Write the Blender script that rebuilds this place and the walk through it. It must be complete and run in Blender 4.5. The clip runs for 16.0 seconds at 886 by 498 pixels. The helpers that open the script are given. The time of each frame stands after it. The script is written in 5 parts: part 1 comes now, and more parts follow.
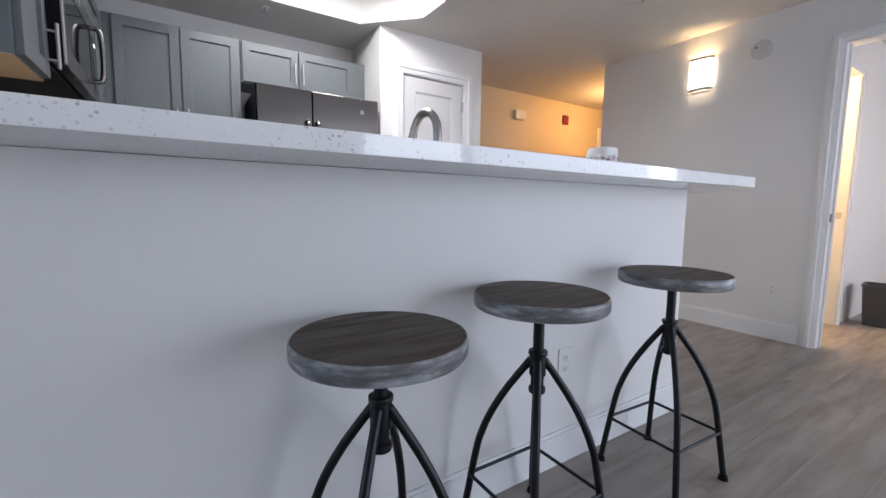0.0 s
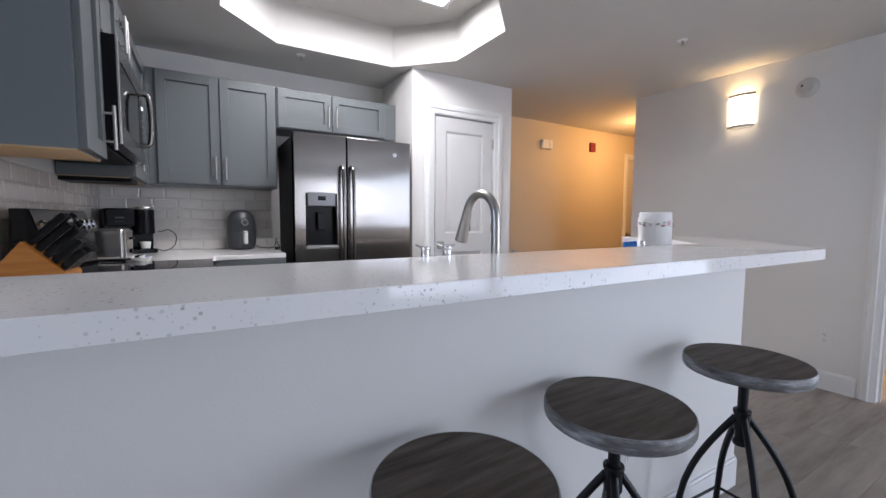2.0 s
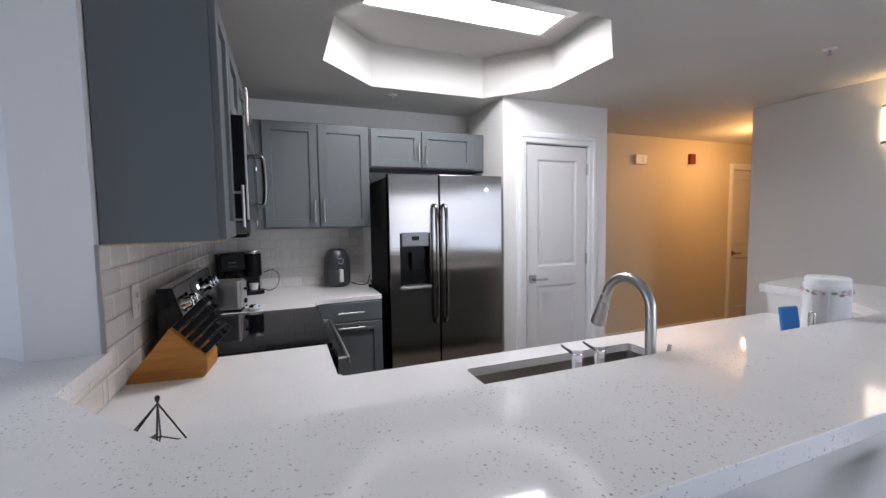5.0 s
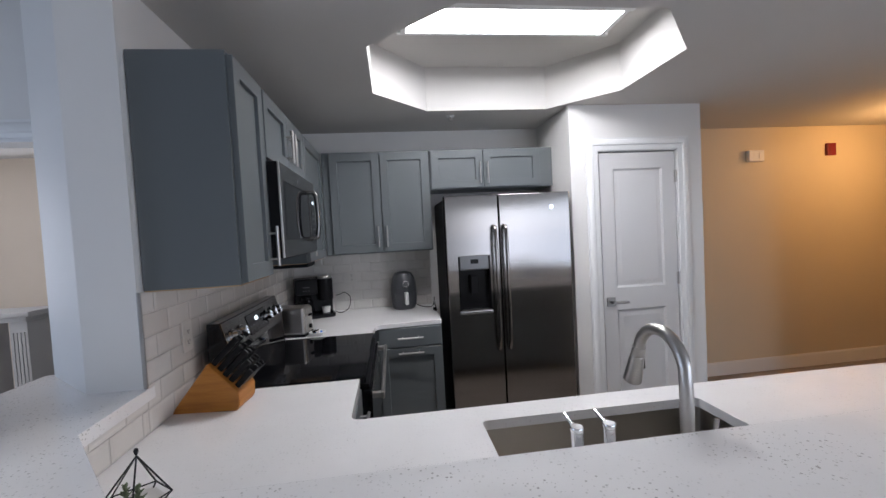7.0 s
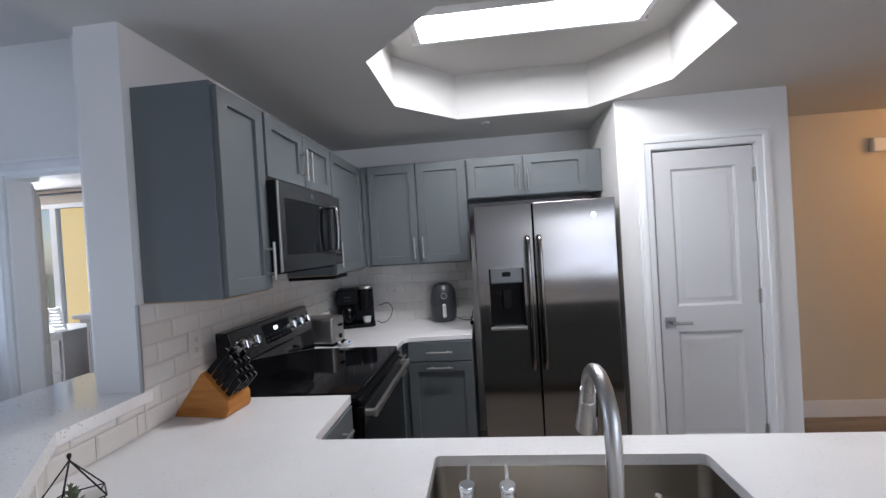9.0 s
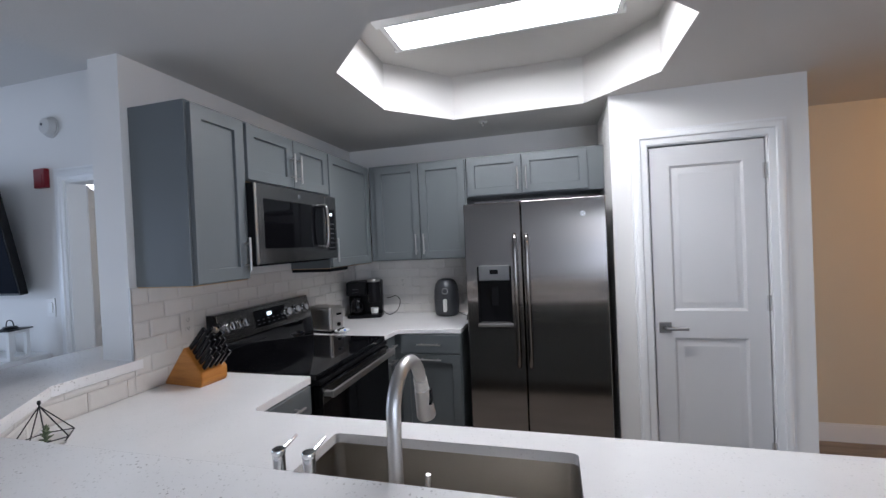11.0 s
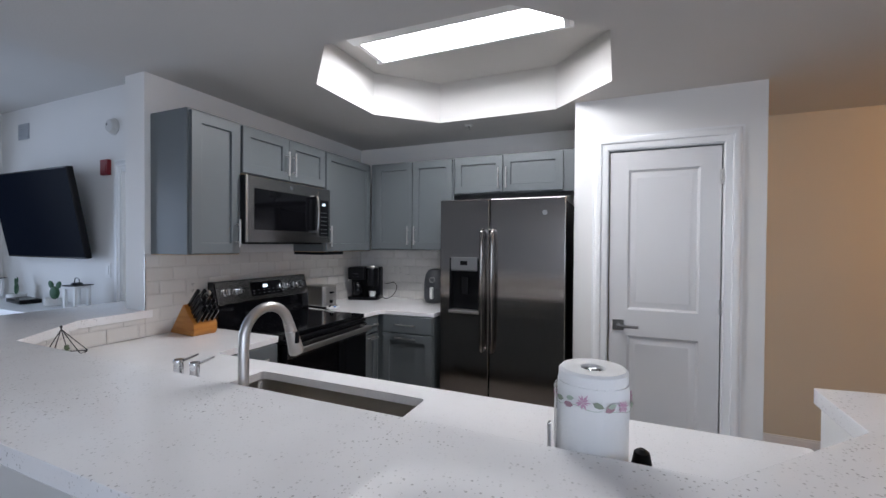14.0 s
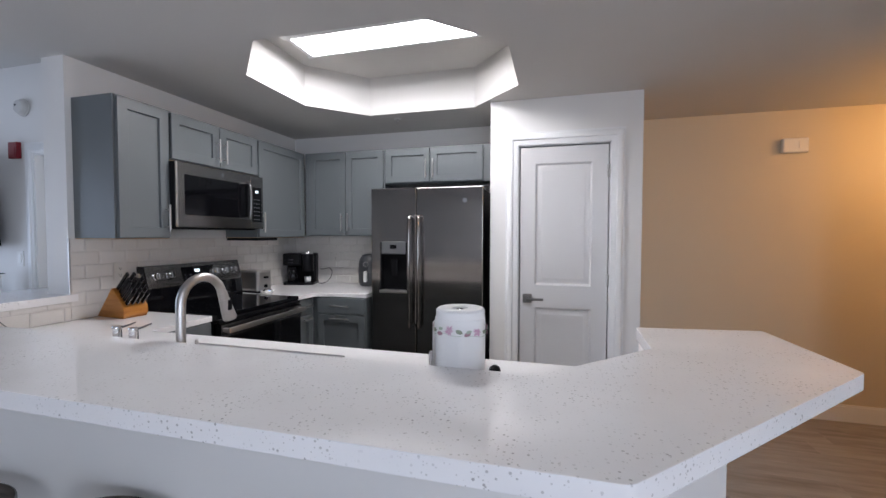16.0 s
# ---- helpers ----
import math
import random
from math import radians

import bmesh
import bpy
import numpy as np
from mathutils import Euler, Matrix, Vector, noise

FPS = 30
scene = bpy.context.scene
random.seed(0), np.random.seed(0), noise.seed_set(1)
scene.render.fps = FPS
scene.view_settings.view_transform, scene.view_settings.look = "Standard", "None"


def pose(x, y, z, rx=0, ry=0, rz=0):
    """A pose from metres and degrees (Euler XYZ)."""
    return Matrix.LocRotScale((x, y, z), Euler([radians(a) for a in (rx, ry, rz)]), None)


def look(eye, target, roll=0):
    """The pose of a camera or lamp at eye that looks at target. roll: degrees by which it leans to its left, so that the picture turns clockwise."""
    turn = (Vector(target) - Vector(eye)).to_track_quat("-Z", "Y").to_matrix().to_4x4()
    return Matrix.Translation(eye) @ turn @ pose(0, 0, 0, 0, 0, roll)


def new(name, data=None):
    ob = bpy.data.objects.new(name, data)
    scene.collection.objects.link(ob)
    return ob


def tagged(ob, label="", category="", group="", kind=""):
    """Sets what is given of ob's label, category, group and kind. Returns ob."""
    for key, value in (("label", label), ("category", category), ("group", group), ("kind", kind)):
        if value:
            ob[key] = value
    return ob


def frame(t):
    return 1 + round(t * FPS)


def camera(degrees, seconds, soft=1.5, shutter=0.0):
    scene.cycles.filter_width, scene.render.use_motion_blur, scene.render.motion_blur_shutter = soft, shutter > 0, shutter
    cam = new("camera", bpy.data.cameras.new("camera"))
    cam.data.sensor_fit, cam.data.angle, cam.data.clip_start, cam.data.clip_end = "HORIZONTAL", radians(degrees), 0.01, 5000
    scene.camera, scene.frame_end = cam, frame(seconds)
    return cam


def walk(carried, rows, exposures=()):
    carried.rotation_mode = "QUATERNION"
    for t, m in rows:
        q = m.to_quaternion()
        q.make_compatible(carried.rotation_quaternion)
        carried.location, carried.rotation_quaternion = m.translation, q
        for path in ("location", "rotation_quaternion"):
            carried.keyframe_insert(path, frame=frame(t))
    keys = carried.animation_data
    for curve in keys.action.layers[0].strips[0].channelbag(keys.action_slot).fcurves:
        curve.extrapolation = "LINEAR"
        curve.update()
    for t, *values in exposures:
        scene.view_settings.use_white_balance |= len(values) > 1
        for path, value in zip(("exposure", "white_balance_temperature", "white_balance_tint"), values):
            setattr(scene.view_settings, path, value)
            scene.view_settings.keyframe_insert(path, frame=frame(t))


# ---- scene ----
cam = camera(94.8, 16.0)
PATH = [
    (0, (0.5040, 0.2307, 0.9595), (1.5243, 1.8219, 0.7647), 0.7),
    (0.5, (0.4793, 0.2601, 1.0165), (1.4892, 1.8590, 0.8312), 0.8),
    (1, (0.4622, 0.2896, 1.0725), (1.4588, 1.8989, 0.9034), 0.7),
    (1.5, (0.4375, 0.3209, 1.1381), (1.4179, 1.9416, 0.9804), 0.6),
    (2, (0.4204, 0.3627, 1.2027), (1.3818, 1.9948, 1.0574), 0.4),
    (2.5, (0.3900, 0.4064, 1.2663), (1.3267, 2.0537, 1.1286), 0.2),
    (3, (0.3425, 0.4634, 1.3196), (1.2507, 2.1269, 1.1865), -0.2),
    (3.5, (0.2988, 0.5214, 1.3509), (1.1728, 2.2038, 1.2226), -0.4),
    (4, (0.2770, 0.5385, 1.3917), (1.0921, 2.2504, 1.2635), -0.7),
    (4.5, (0.2760, 0.5508, 1.4231), (1.0218, 2.2931, 1.2986), -1.2),
    (4.7, (0.2770, 0.5670, 1.4373), (1.0037, 2.3178, 1.3043), -1),
    (7, (0.6066, 0.5907, 1.5418), (0.8413, 2.4746, 1.4668), -3.1),
    (7.5, (0.7140, 0.6468, 1.5219), (0.8175, 2.5430, 1.4877), -3.5),
    (8, (0.7814, 0.6876, 1.5542), (0.7890, 2.5867, 1.5162), -3.5),
    (8.5, (0.8964, 0.6943, 1.5447), (0.7957, 2.5914, 1.5257), -3.6),
    (9, (1.0237, 0.6715, 1.5485), (0.8356, 2.5620, 1.5304), -3.5),
    (11.5, (1.6659, 0.6677, 1.5247), (1.1006, 2.4812, 1.5038), -2.3),
    (12, (1.7827, 0.6781, 1.5105), (1.1510, 2.4698, 1.4981), -2.1),
    (12.5, (1.8882, 0.6601, 1.4962), (1.1890, 2.4261, 1.4896), -1.9),
    (13, (2.0107, 0.6278, 1.5048), (1.2346, 2.3615, 1.4772), -1),
    (13.5, (2.0810, 0.6021, 1.4867), (1.2887, 2.3292, 1.4592), -0.2),
    (14, (2.1751, 0.5869, 1.4725), (1.4246, 2.3330, 1.4478), 0.4),
    (14.5, (2.2311, 0.5356, 1.4573), (1.5671, 2.3159, 1.4316), 0.5),
    (15, (2.2739, 0.4805, 1.4440), (1.6811, 2.2855, 1.4098), 0.6),
    (15.5, (2.3252, 0.4311, 1.4269), (1.7789, 2.2504, 1.3851), 0.5),
    (16, (2.3755, 0.3808, 1.4259), (1.8701, 2.2105, 1.3614), 0.1),
]
LEVELS = [(0, 0.28, 6500, 14), (2, 0.22, 6450, 14), (4.5, 0.08, 6450, 13), (7, -0.14, 6400, 13), (9, -0.05, 6280, 12), (12.5, -0.02, 6220, 12), (14, -0.09, 6280, 12), (16, 0.03, 6450, 14)]
walk(cam, [(t, look(eye, target, roll)) for t, eye, target, roll in PATH], LEVELS)

# ---- light ----
world = bpy.data.worlds.new("world")
scene.world = world
world.use_nodes = True
wn = world.node_tree
sky = wn.nodes.new("ShaderNodeTexSky")
sky.sky_type, sky.sun_disc = "NISHITA", False
sky.sun_elevation, sky.sun_rotation = radians(48), radians(200)
wn.nodes["Background"].inputs[1].default_value = 0.1
wn.links.new(sky.outputs[0], wn.nodes["Background"].inputs[0])


def lamp(name, kind, m, power, color, size=None, size_y=None):
    data = bpy.data.lights.new(name, kind)
    data.energy, data.color = power, color
    if kind == "AREA":
        data.shape, data.size, data.size_y = "RECTANGLE", size, size_y or size
    elif size:
        data.shadow_soft_size = size
    ob = new(name, data)
    ob.matrix_world = m
    return ob


sun = lamp("sun", "SUN", look((0, 0, 0), (0.30, 0.75, -0.60)), 3.0, (1, 0.95, 0.88))
sun.data.angle = radians(0.5)
lamp("sky_light_west_window", "AREA", look((-3.16, 1.0, 1.4), (2.0, 1.0, 1.3)), 29, (0.60, 0.75, 1.0), 1.5, 1.5)
lamp("sky_light_patio_door", "AREA", look((4.17, -1.75, 1.10), (0, -1.8, 0.95)), 60, (0.68, 0.80, 1.0), 2.9, 2.0)
lamp("sky_light_south_door", "AREA", look((3.3, -3.40, 1.08), (2.6, 0, 1.0)), 44, (0.76, 0.84, 1.0), 1.4, 1.95)
lamp("sky_light_bedroom_window", "AREA", look((-3.90, 4.60, 1.3), (-3.0, 0, 1.0)), 110, (0.85, 0.90, 1.0), 0.4, 2.0)
# added fill that brightens the side room; its window is invented
lamp("side_room_fill", "AREA", look((5.9, -1.16, 1.4), (5.5, 1.0, 0.7)), 26, (0.85, 0.88, 1.0), 1.0, 1.2)
lamp("hall_lamp_light", "POINT", pose(5.12, 3.40, 2.15), 24, (1, 0.54, 0.21), 0.16)
lamp("bathroom_light", "POINT", pose(4.85, 1.9, 2.0), 60, (1, 0.66, 0.32), 0.08)
lamp("sconce_glow", "POINT", pose(4.165, 2.045, 2.16), 4.6, (1, 0.66, 0.3), 0.035)
lamp("tray_panel_light", "AREA", look((1.32, 2.767, 2.648), (1.32, 2.767, 0)), 22, (0.985, 0.98, 1.0), 1.12, 0.24)

# ---- materials ----


def material(name, base=(0.5, 0.5, 0.5), rough=0.5, metal=0.0, emit=None, power=0.0, **extra):
    mat = bpy.data.materials.new(name)
    mat.use_nodes = True
    b = mat.node_tree.nodes["Principled BSDF"]
    b.inputs["Base Color"].default_value = (*base, 1)
    b.inputs["Roughness"].default_value = rough
    b.inputs["Metallic"].default_value = metal
    if emit:
        b.inputs["Emission Color"].default_value = (*emit, 1)
        b.inputs["Emission Strength"].default_value = power
    for key, value in extra.items():
        b.inputs[key.replace("_", " ")].default_value = value
    return mat


def node(mat, kind, inputs=(), **attrs):
    n = mat.node_tree.nodes.new(kind)
    for key, value in attrs.items():
        setattr(n, key, value)
    for key, value in dict(inputs).items():
        n.inputs[key].default_value = value
    return n


def link(mat, a, b):
    mat.node_tree.links.new(a, b)


def coords(mat, scale=(1, 1, 1), turn=(0, 0, 0)):
    g = node(mat, "ShaderNodeNewGeometry")
    m = node(mat, "ShaderNodeMapping", {"Scale": scale, "Rotation": turn})
    link(mat, g.outputs["Position"], m.inputs["Vector"])
    return m.outputs[0]


def local(mat, scale=(1, 1, 1)):
    g = node(mat, "ShaderNodeTexCoord")
    m = node(mat, "ShaderNodeMapping", {"Scale": scale})
    link(mat, g.outputs["Object"], m.inputs["Vector"])
    return m.outputs[0]


def noise_tex(mat, vec, scale, detail=3.0, rough=0.5):
    n = node(mat, "ShaderNodeTexNoise", {"Scale": scale, "Detail": detail, "Roughness": rough})
    link(mat, vec, n.inputs["Vector"])
    return n.outputs["Fac"]


def ramp(mat, fac, stops):
    n = node(mat, "ShaderNodeValToRGB")
    e = n.color_ramp.elements
    while len(e) < len(stops):
        e.new(0.5)
    for k, (p, c) in zip(e, stops):
        k.position, k.color = p, (*c, 1) if len(c) == 3 else c
    link(mat, fac, n.inputs[0])
    return n.outputs[0]


def mix(mat, fac, a, b, mode="MIX"):
    n = node(mat, "ShaderNodeMix", data_type="RGBA", blend_type=mode)
    for socket, v in ((n.inputs[0], fac), (n.inputs[6], a), (n.inputs[7], b)):
        if isinstance(v, (int, float)):
            socket.default_value = v
        elif isinstance(v, tuple):
            socket.default_value = (*v, 1)
        else:
            link(mat, v, socket)
    return n.outputs[2]


def bump(mat, height, strength=0.2, distance=0.002):
    n = node(mat, "ShaderNodeBump", {"Strength": strength, "Distance": distance})
    link(mat, height, n.inputs["Height"])
    link(mat, n.outputs[0], mat.node_tree.nodes["Principled BSDF"].inputs["Normal"])


def feed(mat, **sockets):
    b = mat.node_tree.nodes["Principled BSDF"]
    for key, out in sockets.items():
        link(mat, out, b.inputs[key.replace("_", " ")])


def painted(name, base, rough=0.6, peel=0.12, scale=220, drift=0.04):
    mat = material(name, base, rough)
    v = coords(mat)
    big = noise_tex(mat, v, 1.3, 3)
    lo = tuple(c * (1 - drift) for c in base)
    feed(mat, Base_Color=ramp(mat, big, [(0.3, lo), (0.7, base)]))
    bump(mat, noise_tex(mat, v, scale, 2), peel, 0.002)
    return mat


WALL = painted("wall_paint", (0.75, 0.738, 0.715), 0.55, 0.16, 150)
HALLWALL = painted("hallway_warm_paint", (0.64, 0.565, 0.435), 0.55, 0.16, 150)
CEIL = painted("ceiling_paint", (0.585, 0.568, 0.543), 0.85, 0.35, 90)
TRIM = painted("trim_paint", (0.78, 0.785, 0.78), 0.35, 0.03, 60, 0.02)
DOOR = painted("door_paint", (0.64, 0.635, 0.63), 0.38, 0.05, 120, 0.02)
CAB = painted("cabinet_paint", (0.122, 0.136, 0.141), 0.36, 0.04, 90, 0.06)
CABIN = material("cabinet_underside_wood", (0.45, 0.30, 0.16), 0.6)
CHROME = material("chrome", (0.75, 0.76, 0.78), 0.12, 1.0)
NICKEL = material("brushed_nickel", (0.50, 0.485, 0.47), 0.36, 1.0)
DARKNICKEL = material("dark_nickel", (0.30, 0.29, 0.28), 0.3, 1.0)
DARKMETAL = material("dark_gunmetal", (0.12, 0.12, 0.125), 0.35, 0.9)
IRON = material("black_iron", (0.018, 0.019, 0.022), 0.42, 0.6)
BLACK = material("black_plastic", (0.007, 0.007, 0.008), 0.26, Specular_IOR_Level=0.14)
PANELGREY = material("panel_grey_plastic", (0.15, 0.155, 0.16), 0.3, 0.4)
BLACKMATT = material("black_matt", (0.006, 0.006, 0.007), 0.45, Specular_IOR_Level=0.12)
GLASSBLACK = material("black_ceramic_glass", (0.004, 0.004, 0.005), 0.05, Specular_IOR_Level=0.28)
PLATE = material("ivory_plate_plastic", (0.74, 0.73, 0.71), 0.4)
# white smoke detector plastic, greyed so its shading is in the colour
DETECTOR = material("shaded_white_plastic", (0.56, 0.55, 0.53), 0.5)
BEIGE = material("beige_plate_plastic", (0.66, 0.635, 0.60), 0.35)
WHITEPL = material("white_plastic", (0.78, 0.78, 0.76), 0.4)
RED = material("red_enamel", (0.20, 0.006, 0.014), 0.4)
BLUE = material("blue_plastic", (0.02, 0.18, 0.55), 0.4)
GREYPL = material("grey_plastic", (0.058, 0.061, 0.068), 0.35)
SCREEN = material("television_glass", (0.003, 0.005, 0.011), 0.3, Specular_IOR_Level=0.04, IOR=1.15)
GREEN = material("cactus_green", (0.03, 0.10, 0.045), 0.6)
CERAMIC = material("white_ceramic", (0.75, 0.75, 0.73), 0.3)
GLOW = material("lit_display", (0.1, 0.1, 0.1), 0.4, emit=(0.75, 0.9, 1.0), power=3.0)
PANELGLOW = material("lit_diffuser", (0.9, 0.9, 0.9), 0.5, emit=(0.93, 0.96, 1.0), power=18.0)
SHADEGLOW = material("lit_sconce_glass", (0.9, 0.85, 0.75), 0.5, emit=(1.0, 0.86, 0.66), power=3.2)
GLASS = material("clear_glass", (1, 1, 1), 0.02, Transmission_Weight=1.0, IOR=1.45)
YELLOW = painted("yellow_stucco", (0.72, 0.55, 0.22), 0.8, 0.3, 40)
BEDWALL = painted("bedroom_beige_paint", (0.58, 0.50, 0.42), 0.7, 0.1, 120)
CURTAIN = material("pale_curtain_cloth", (0.72, 0.75, 0.78), 0.9)
GROUND = painted("dry_grass", (0.10, 0.12, 0.05), 0.95, 0.4, 20, 0.4)


def steel(name, base, rough, stretch, relief=0.02):
    mat = material(name, base, rough, 1.0)
    v = coords(mat, stretch)
    streak = noise_tex(mat, v, 40, 4, 0.6)
    cloud = noise_tex(mat, coords(mat, (0.3, 0.3, 2.5)), 2.2, 2)
    feed(mat, Base_Color=ramp(mat, cloud, [(0.3, tuple(c * 0.9 for c in base)), (0.75, base)]),
         Roughness=ramp(mat, streak, [(0.25, (rough * 0.9,) * 3), (0.8, (rough * 1.1,) * 3)]))
    if relief:
        bump(mat, streak, relief, 0.0003)
    return mat


STEEL = steel("brushed_stainless_steel", (0.315, 0.297, 0.284), 0.16, (0.6, 0.6, 24), 0.0)
SINKSTEEL = steel("sink_stainless_steel", (0.46, 0.435, 0.40), 0.32, (1, 25, 25))
STEEL.node_tree.nodes["Principled BSDF"].inputs["Anisotropic"].default_value = 0.92
link(STEEL, node(STEEL, "ShaderNodeCombineXYZ", {"X": 1.0}).outputs[0], STEEL.node_tree.nodes["Principled BSDF"].inputs["Tangent"])
RANGESTEEL = steel("slate_stainless_steel", (0.27, 0.265, 0.26), 0.26, (30, 1, 30))


def quartz(name="white_speckled_quartz", amount=1.0):
    mat = material(name, (0.74, 0.73, 0.72), 0.07, Specular_IOR_Level=0.6)
    v = coords(mat)
    cloud = noise_tex(mat, v, 5, 4)
    base = ramp(mat, cloud, [(0.25, (0.82, 0.81, 0.805)), (0.75, (0.88, 0.87, 0.865))])
    out = base
    for scale, cut, colour in ((88, 0.20, (0.31, 0.295, 0.27)), (150, 0.20, (0.42, 0.40, 0.38)), (60, 0.14, (0.22, 0.21, 0.19))):
        w = node(mat, "ShaderNodeTexVoronoi", {"Scale": scale, "Randomness": 1.0})
        link(mat, v, w.inputs["Vector"])
        spot = ramp(mat, w.outputs["Distance"], [(cut * 0.8, (1, 1, 1)), (cut * 1.3, (0, 0, 0))])
        sel = node(mat, "ShaderNodeSeparateColor")
        link(mat, w.outputs["Color"], sel.inputs[0])
        pick = ramp(mat, sel.outputs[0], [(0.60, (0, 0, 0)), (0.62, (amount, amount, amount))])
        patch = ramp(mat, noise_tex(mat, v, 7, 2), [(0.38, (0.15, 0.15, 0.15)), (0.6, (1, 1, 1))])
        out = mix(mat, mix(mat, 1.0, mix(mat, 1.0, spot, pick, "MULTIPLY"), patch, "MULTIPLY"), out, colour)
    feed(mat, Base_Color=out)
    return mat


QUARTZ = quartz(amount=0.68)
PALEQUARTZ = quartz("white_fine_quartz", 0.22)


def tile_mat():
    mat = material("glazed_white_tile", (0.72, 0.70, 0.68), 0.14)
    info = node(mat, "ShaderNodeObjectInfo")
    tone = ramp(mat, info.outputs["Random"], [(0.0, (0.68, 0.65, 0.615)), (0.5, (0.73, 0.705, 0.675)), (1.0, (0.78, 0.755, 0.725))])
    v = coords(mat)
    feed(mat, Base_Color=mix(mat, noise_tex(mat, v, 14, 3), tone, (0.67, 0.645, 0.61)))
    bump(mat, noise_tex(mat, v, 22, 2), 0.25, 0.004)
    return mat


TILE = tile_mat()
GROUT = painted("pale_grout", (0.64, 0.62, 0.59), 0.9, 0.2, 300)


def wood(name, dark, mid, light, stretch, rough=0.5, scale=6.0, per_object=True, use_local=False, relief=0.15):
    mat = material(name, mid, rough)
    v = (local if use_local else coords)(mat, stretch)
    if per_object:
        info = node(mat, "ShaderNodeObjectInfo")
        add = node(mat, "ShaderNodeVectorMath", operation="ADD")
        mul = node(mat, "ShaderNodeVectorMath", operation="SCALE")
        comb = node(mat, "ShaderNodeCombineXYZ", {"X": 37.0, "Y": 17.0, "Z": 51.0})
        link(mat, comb.outputs[0], mul.inputs[0])
        link(mat, info.outputs["Random"], mul.inputs["Scale"])
        link(mat, v, add.inputs[0])
        link(mat, mul.outputs[0], add.inputs[1])
        v = add.outputs[0]
    grain = noise_tex(mat, v, scale, 8, 0.62)
    col = ramp(mat, grain, [(0.28, dark), (0.5, mid), (0.74, light)])
    if per_object:
        tone = ramp(mat, info.outputs["Random"], [(0.0, (0.93, 0.93, 0.93)), (1.0, (1.0, 0.99, 0.98))])
        col = mix(mat, 1.0, col, tone, "MULTIPLY")
    feed(mat, Base_Color=col, Roughness=ramp(mat, grain, [(0.3, (rough * 1.2,) * 3), (0.8, (rough * 0.85,) * 3)]))
    bump(mat, grain, relief, 0.002)
    return mat


PLANK = wood("grey_oak_plank", (0.18, 0.152, 0.13), (0.27, 0.238, 0.212), (0.35, 0.315, 0.285), (1.0, 7.0, 1.0), 0.40, 2.0, relief=0.08)
SEATWOOD = wood("weathered_grey_seat_wood", (0.034, 0.025, 0.019), (0.078, 0.058, 0.044), (0.115, 0.096, 0.080), (1.6, 13.0, 3.0), 0.62, 3.0, use_local=True, relief=0.35)
SEATWOOD.node_tree.nodes["Principled BSDF"].inputs["Specular IOR Level"].default_value = 0.42
SEATRIM = wood("worn_grey_seat_edge", (0.06, 0.054, 0.05), (0.17, 0.17, 0.17), (0.55, 0.57, 0.60), (3.0, 3.0, 14.0), 0.4, 3.5, use_local=True, relief=0.3)
BLOCKWOOD = wood("honey_block_wood", (0.31, 0.105, 0.016), (0.44, 0.170, 0.026), (0.53, 0.23, 0.042), (2, 2, 14), 0.38, 3.0, per_object=False, use_local=True, relief=0.05)


def paper():
    mat = material("paper_towel", (0.82, 0.82, 0.81), 0.9)
    v = local(mat)
    bump(mat, noise_tex(mat, v, 110, 3), 0.7, 0.002)
    return mat


PAPER = paper()

# ---- mesh helpers ----


def bm_new():
    return bmesh.new()


def box(bm, x0, x1, y0, y1, z0, z1, bevel=0.0, seg=2):
    made = bmesh.ops.create_cube(bm, size=1.0, matrix=Matrix.Translation(((x0 + x1) / 2, (y0 + y1) / 2, (z0 + z1) / 2)) @ Matrix.Diagonal((x1 - x0, y1 - y0, z1 - z0, 1)))
    if bevel:
        edges = list({e for v in made["verts"] for e in v.link_edges})
        bmesh.ops.bevel(bm, geom=edges, offset=bevel, segments=seg, affect="EDGES", profile=0.5)


def prism(bm, pts, z0, z1, bevel=0.0):
    low = [bm.verts.new((x, y, z0)) for x, y in pts]
    high = [bm.verts.new((x, y, z1)) for x, y in pts]
    n = len(pts)
    faces = [bm.faces.new(low[::-1]), bm.faces.new(high)]
    faces += [bm.faces.new((low[i], low[(i + 1) % n], high[(i + 1) % n], high[i])) for i in range(n)]
    bmesh.ops.recalc_face_normals(bm, faces=faces)
    if bevel:
        edges = list({e for v in high + low for e in v.link_edges})
        bmesh.ops.bevel(bm, geom=edges, offset=bevel, segments=2, affect="EDGES", profile=0.5)


def cyl(bm, p0, p1, r0, r1=None, seg=24, bevel=0.0):
    p0, p1 = Vector(p0), Vector(p1)
    d = p1 - p0
    m = Matrix.Translation((p0 + p1) / 2) @ d.to_track_quat("Z", "Y").to_matrix().to_4x4()
    made = bmesh.ops.create_cone(bm, cap_ends=True, segments=seg, radius1=r0, radius2=r0 if r1 is None else r1, depth=d.length, matrix=m)
    if bevel:
        rims = [e for e in {e for v in made["verts"] for e in v.link_edges} if any(len(f.verts) > 4 for f in e.link_faces)]
        bmesh.ops.bevel(bm, geom=rims, offset=bevel, segments=2, affect="EDGES", profile=0.5)


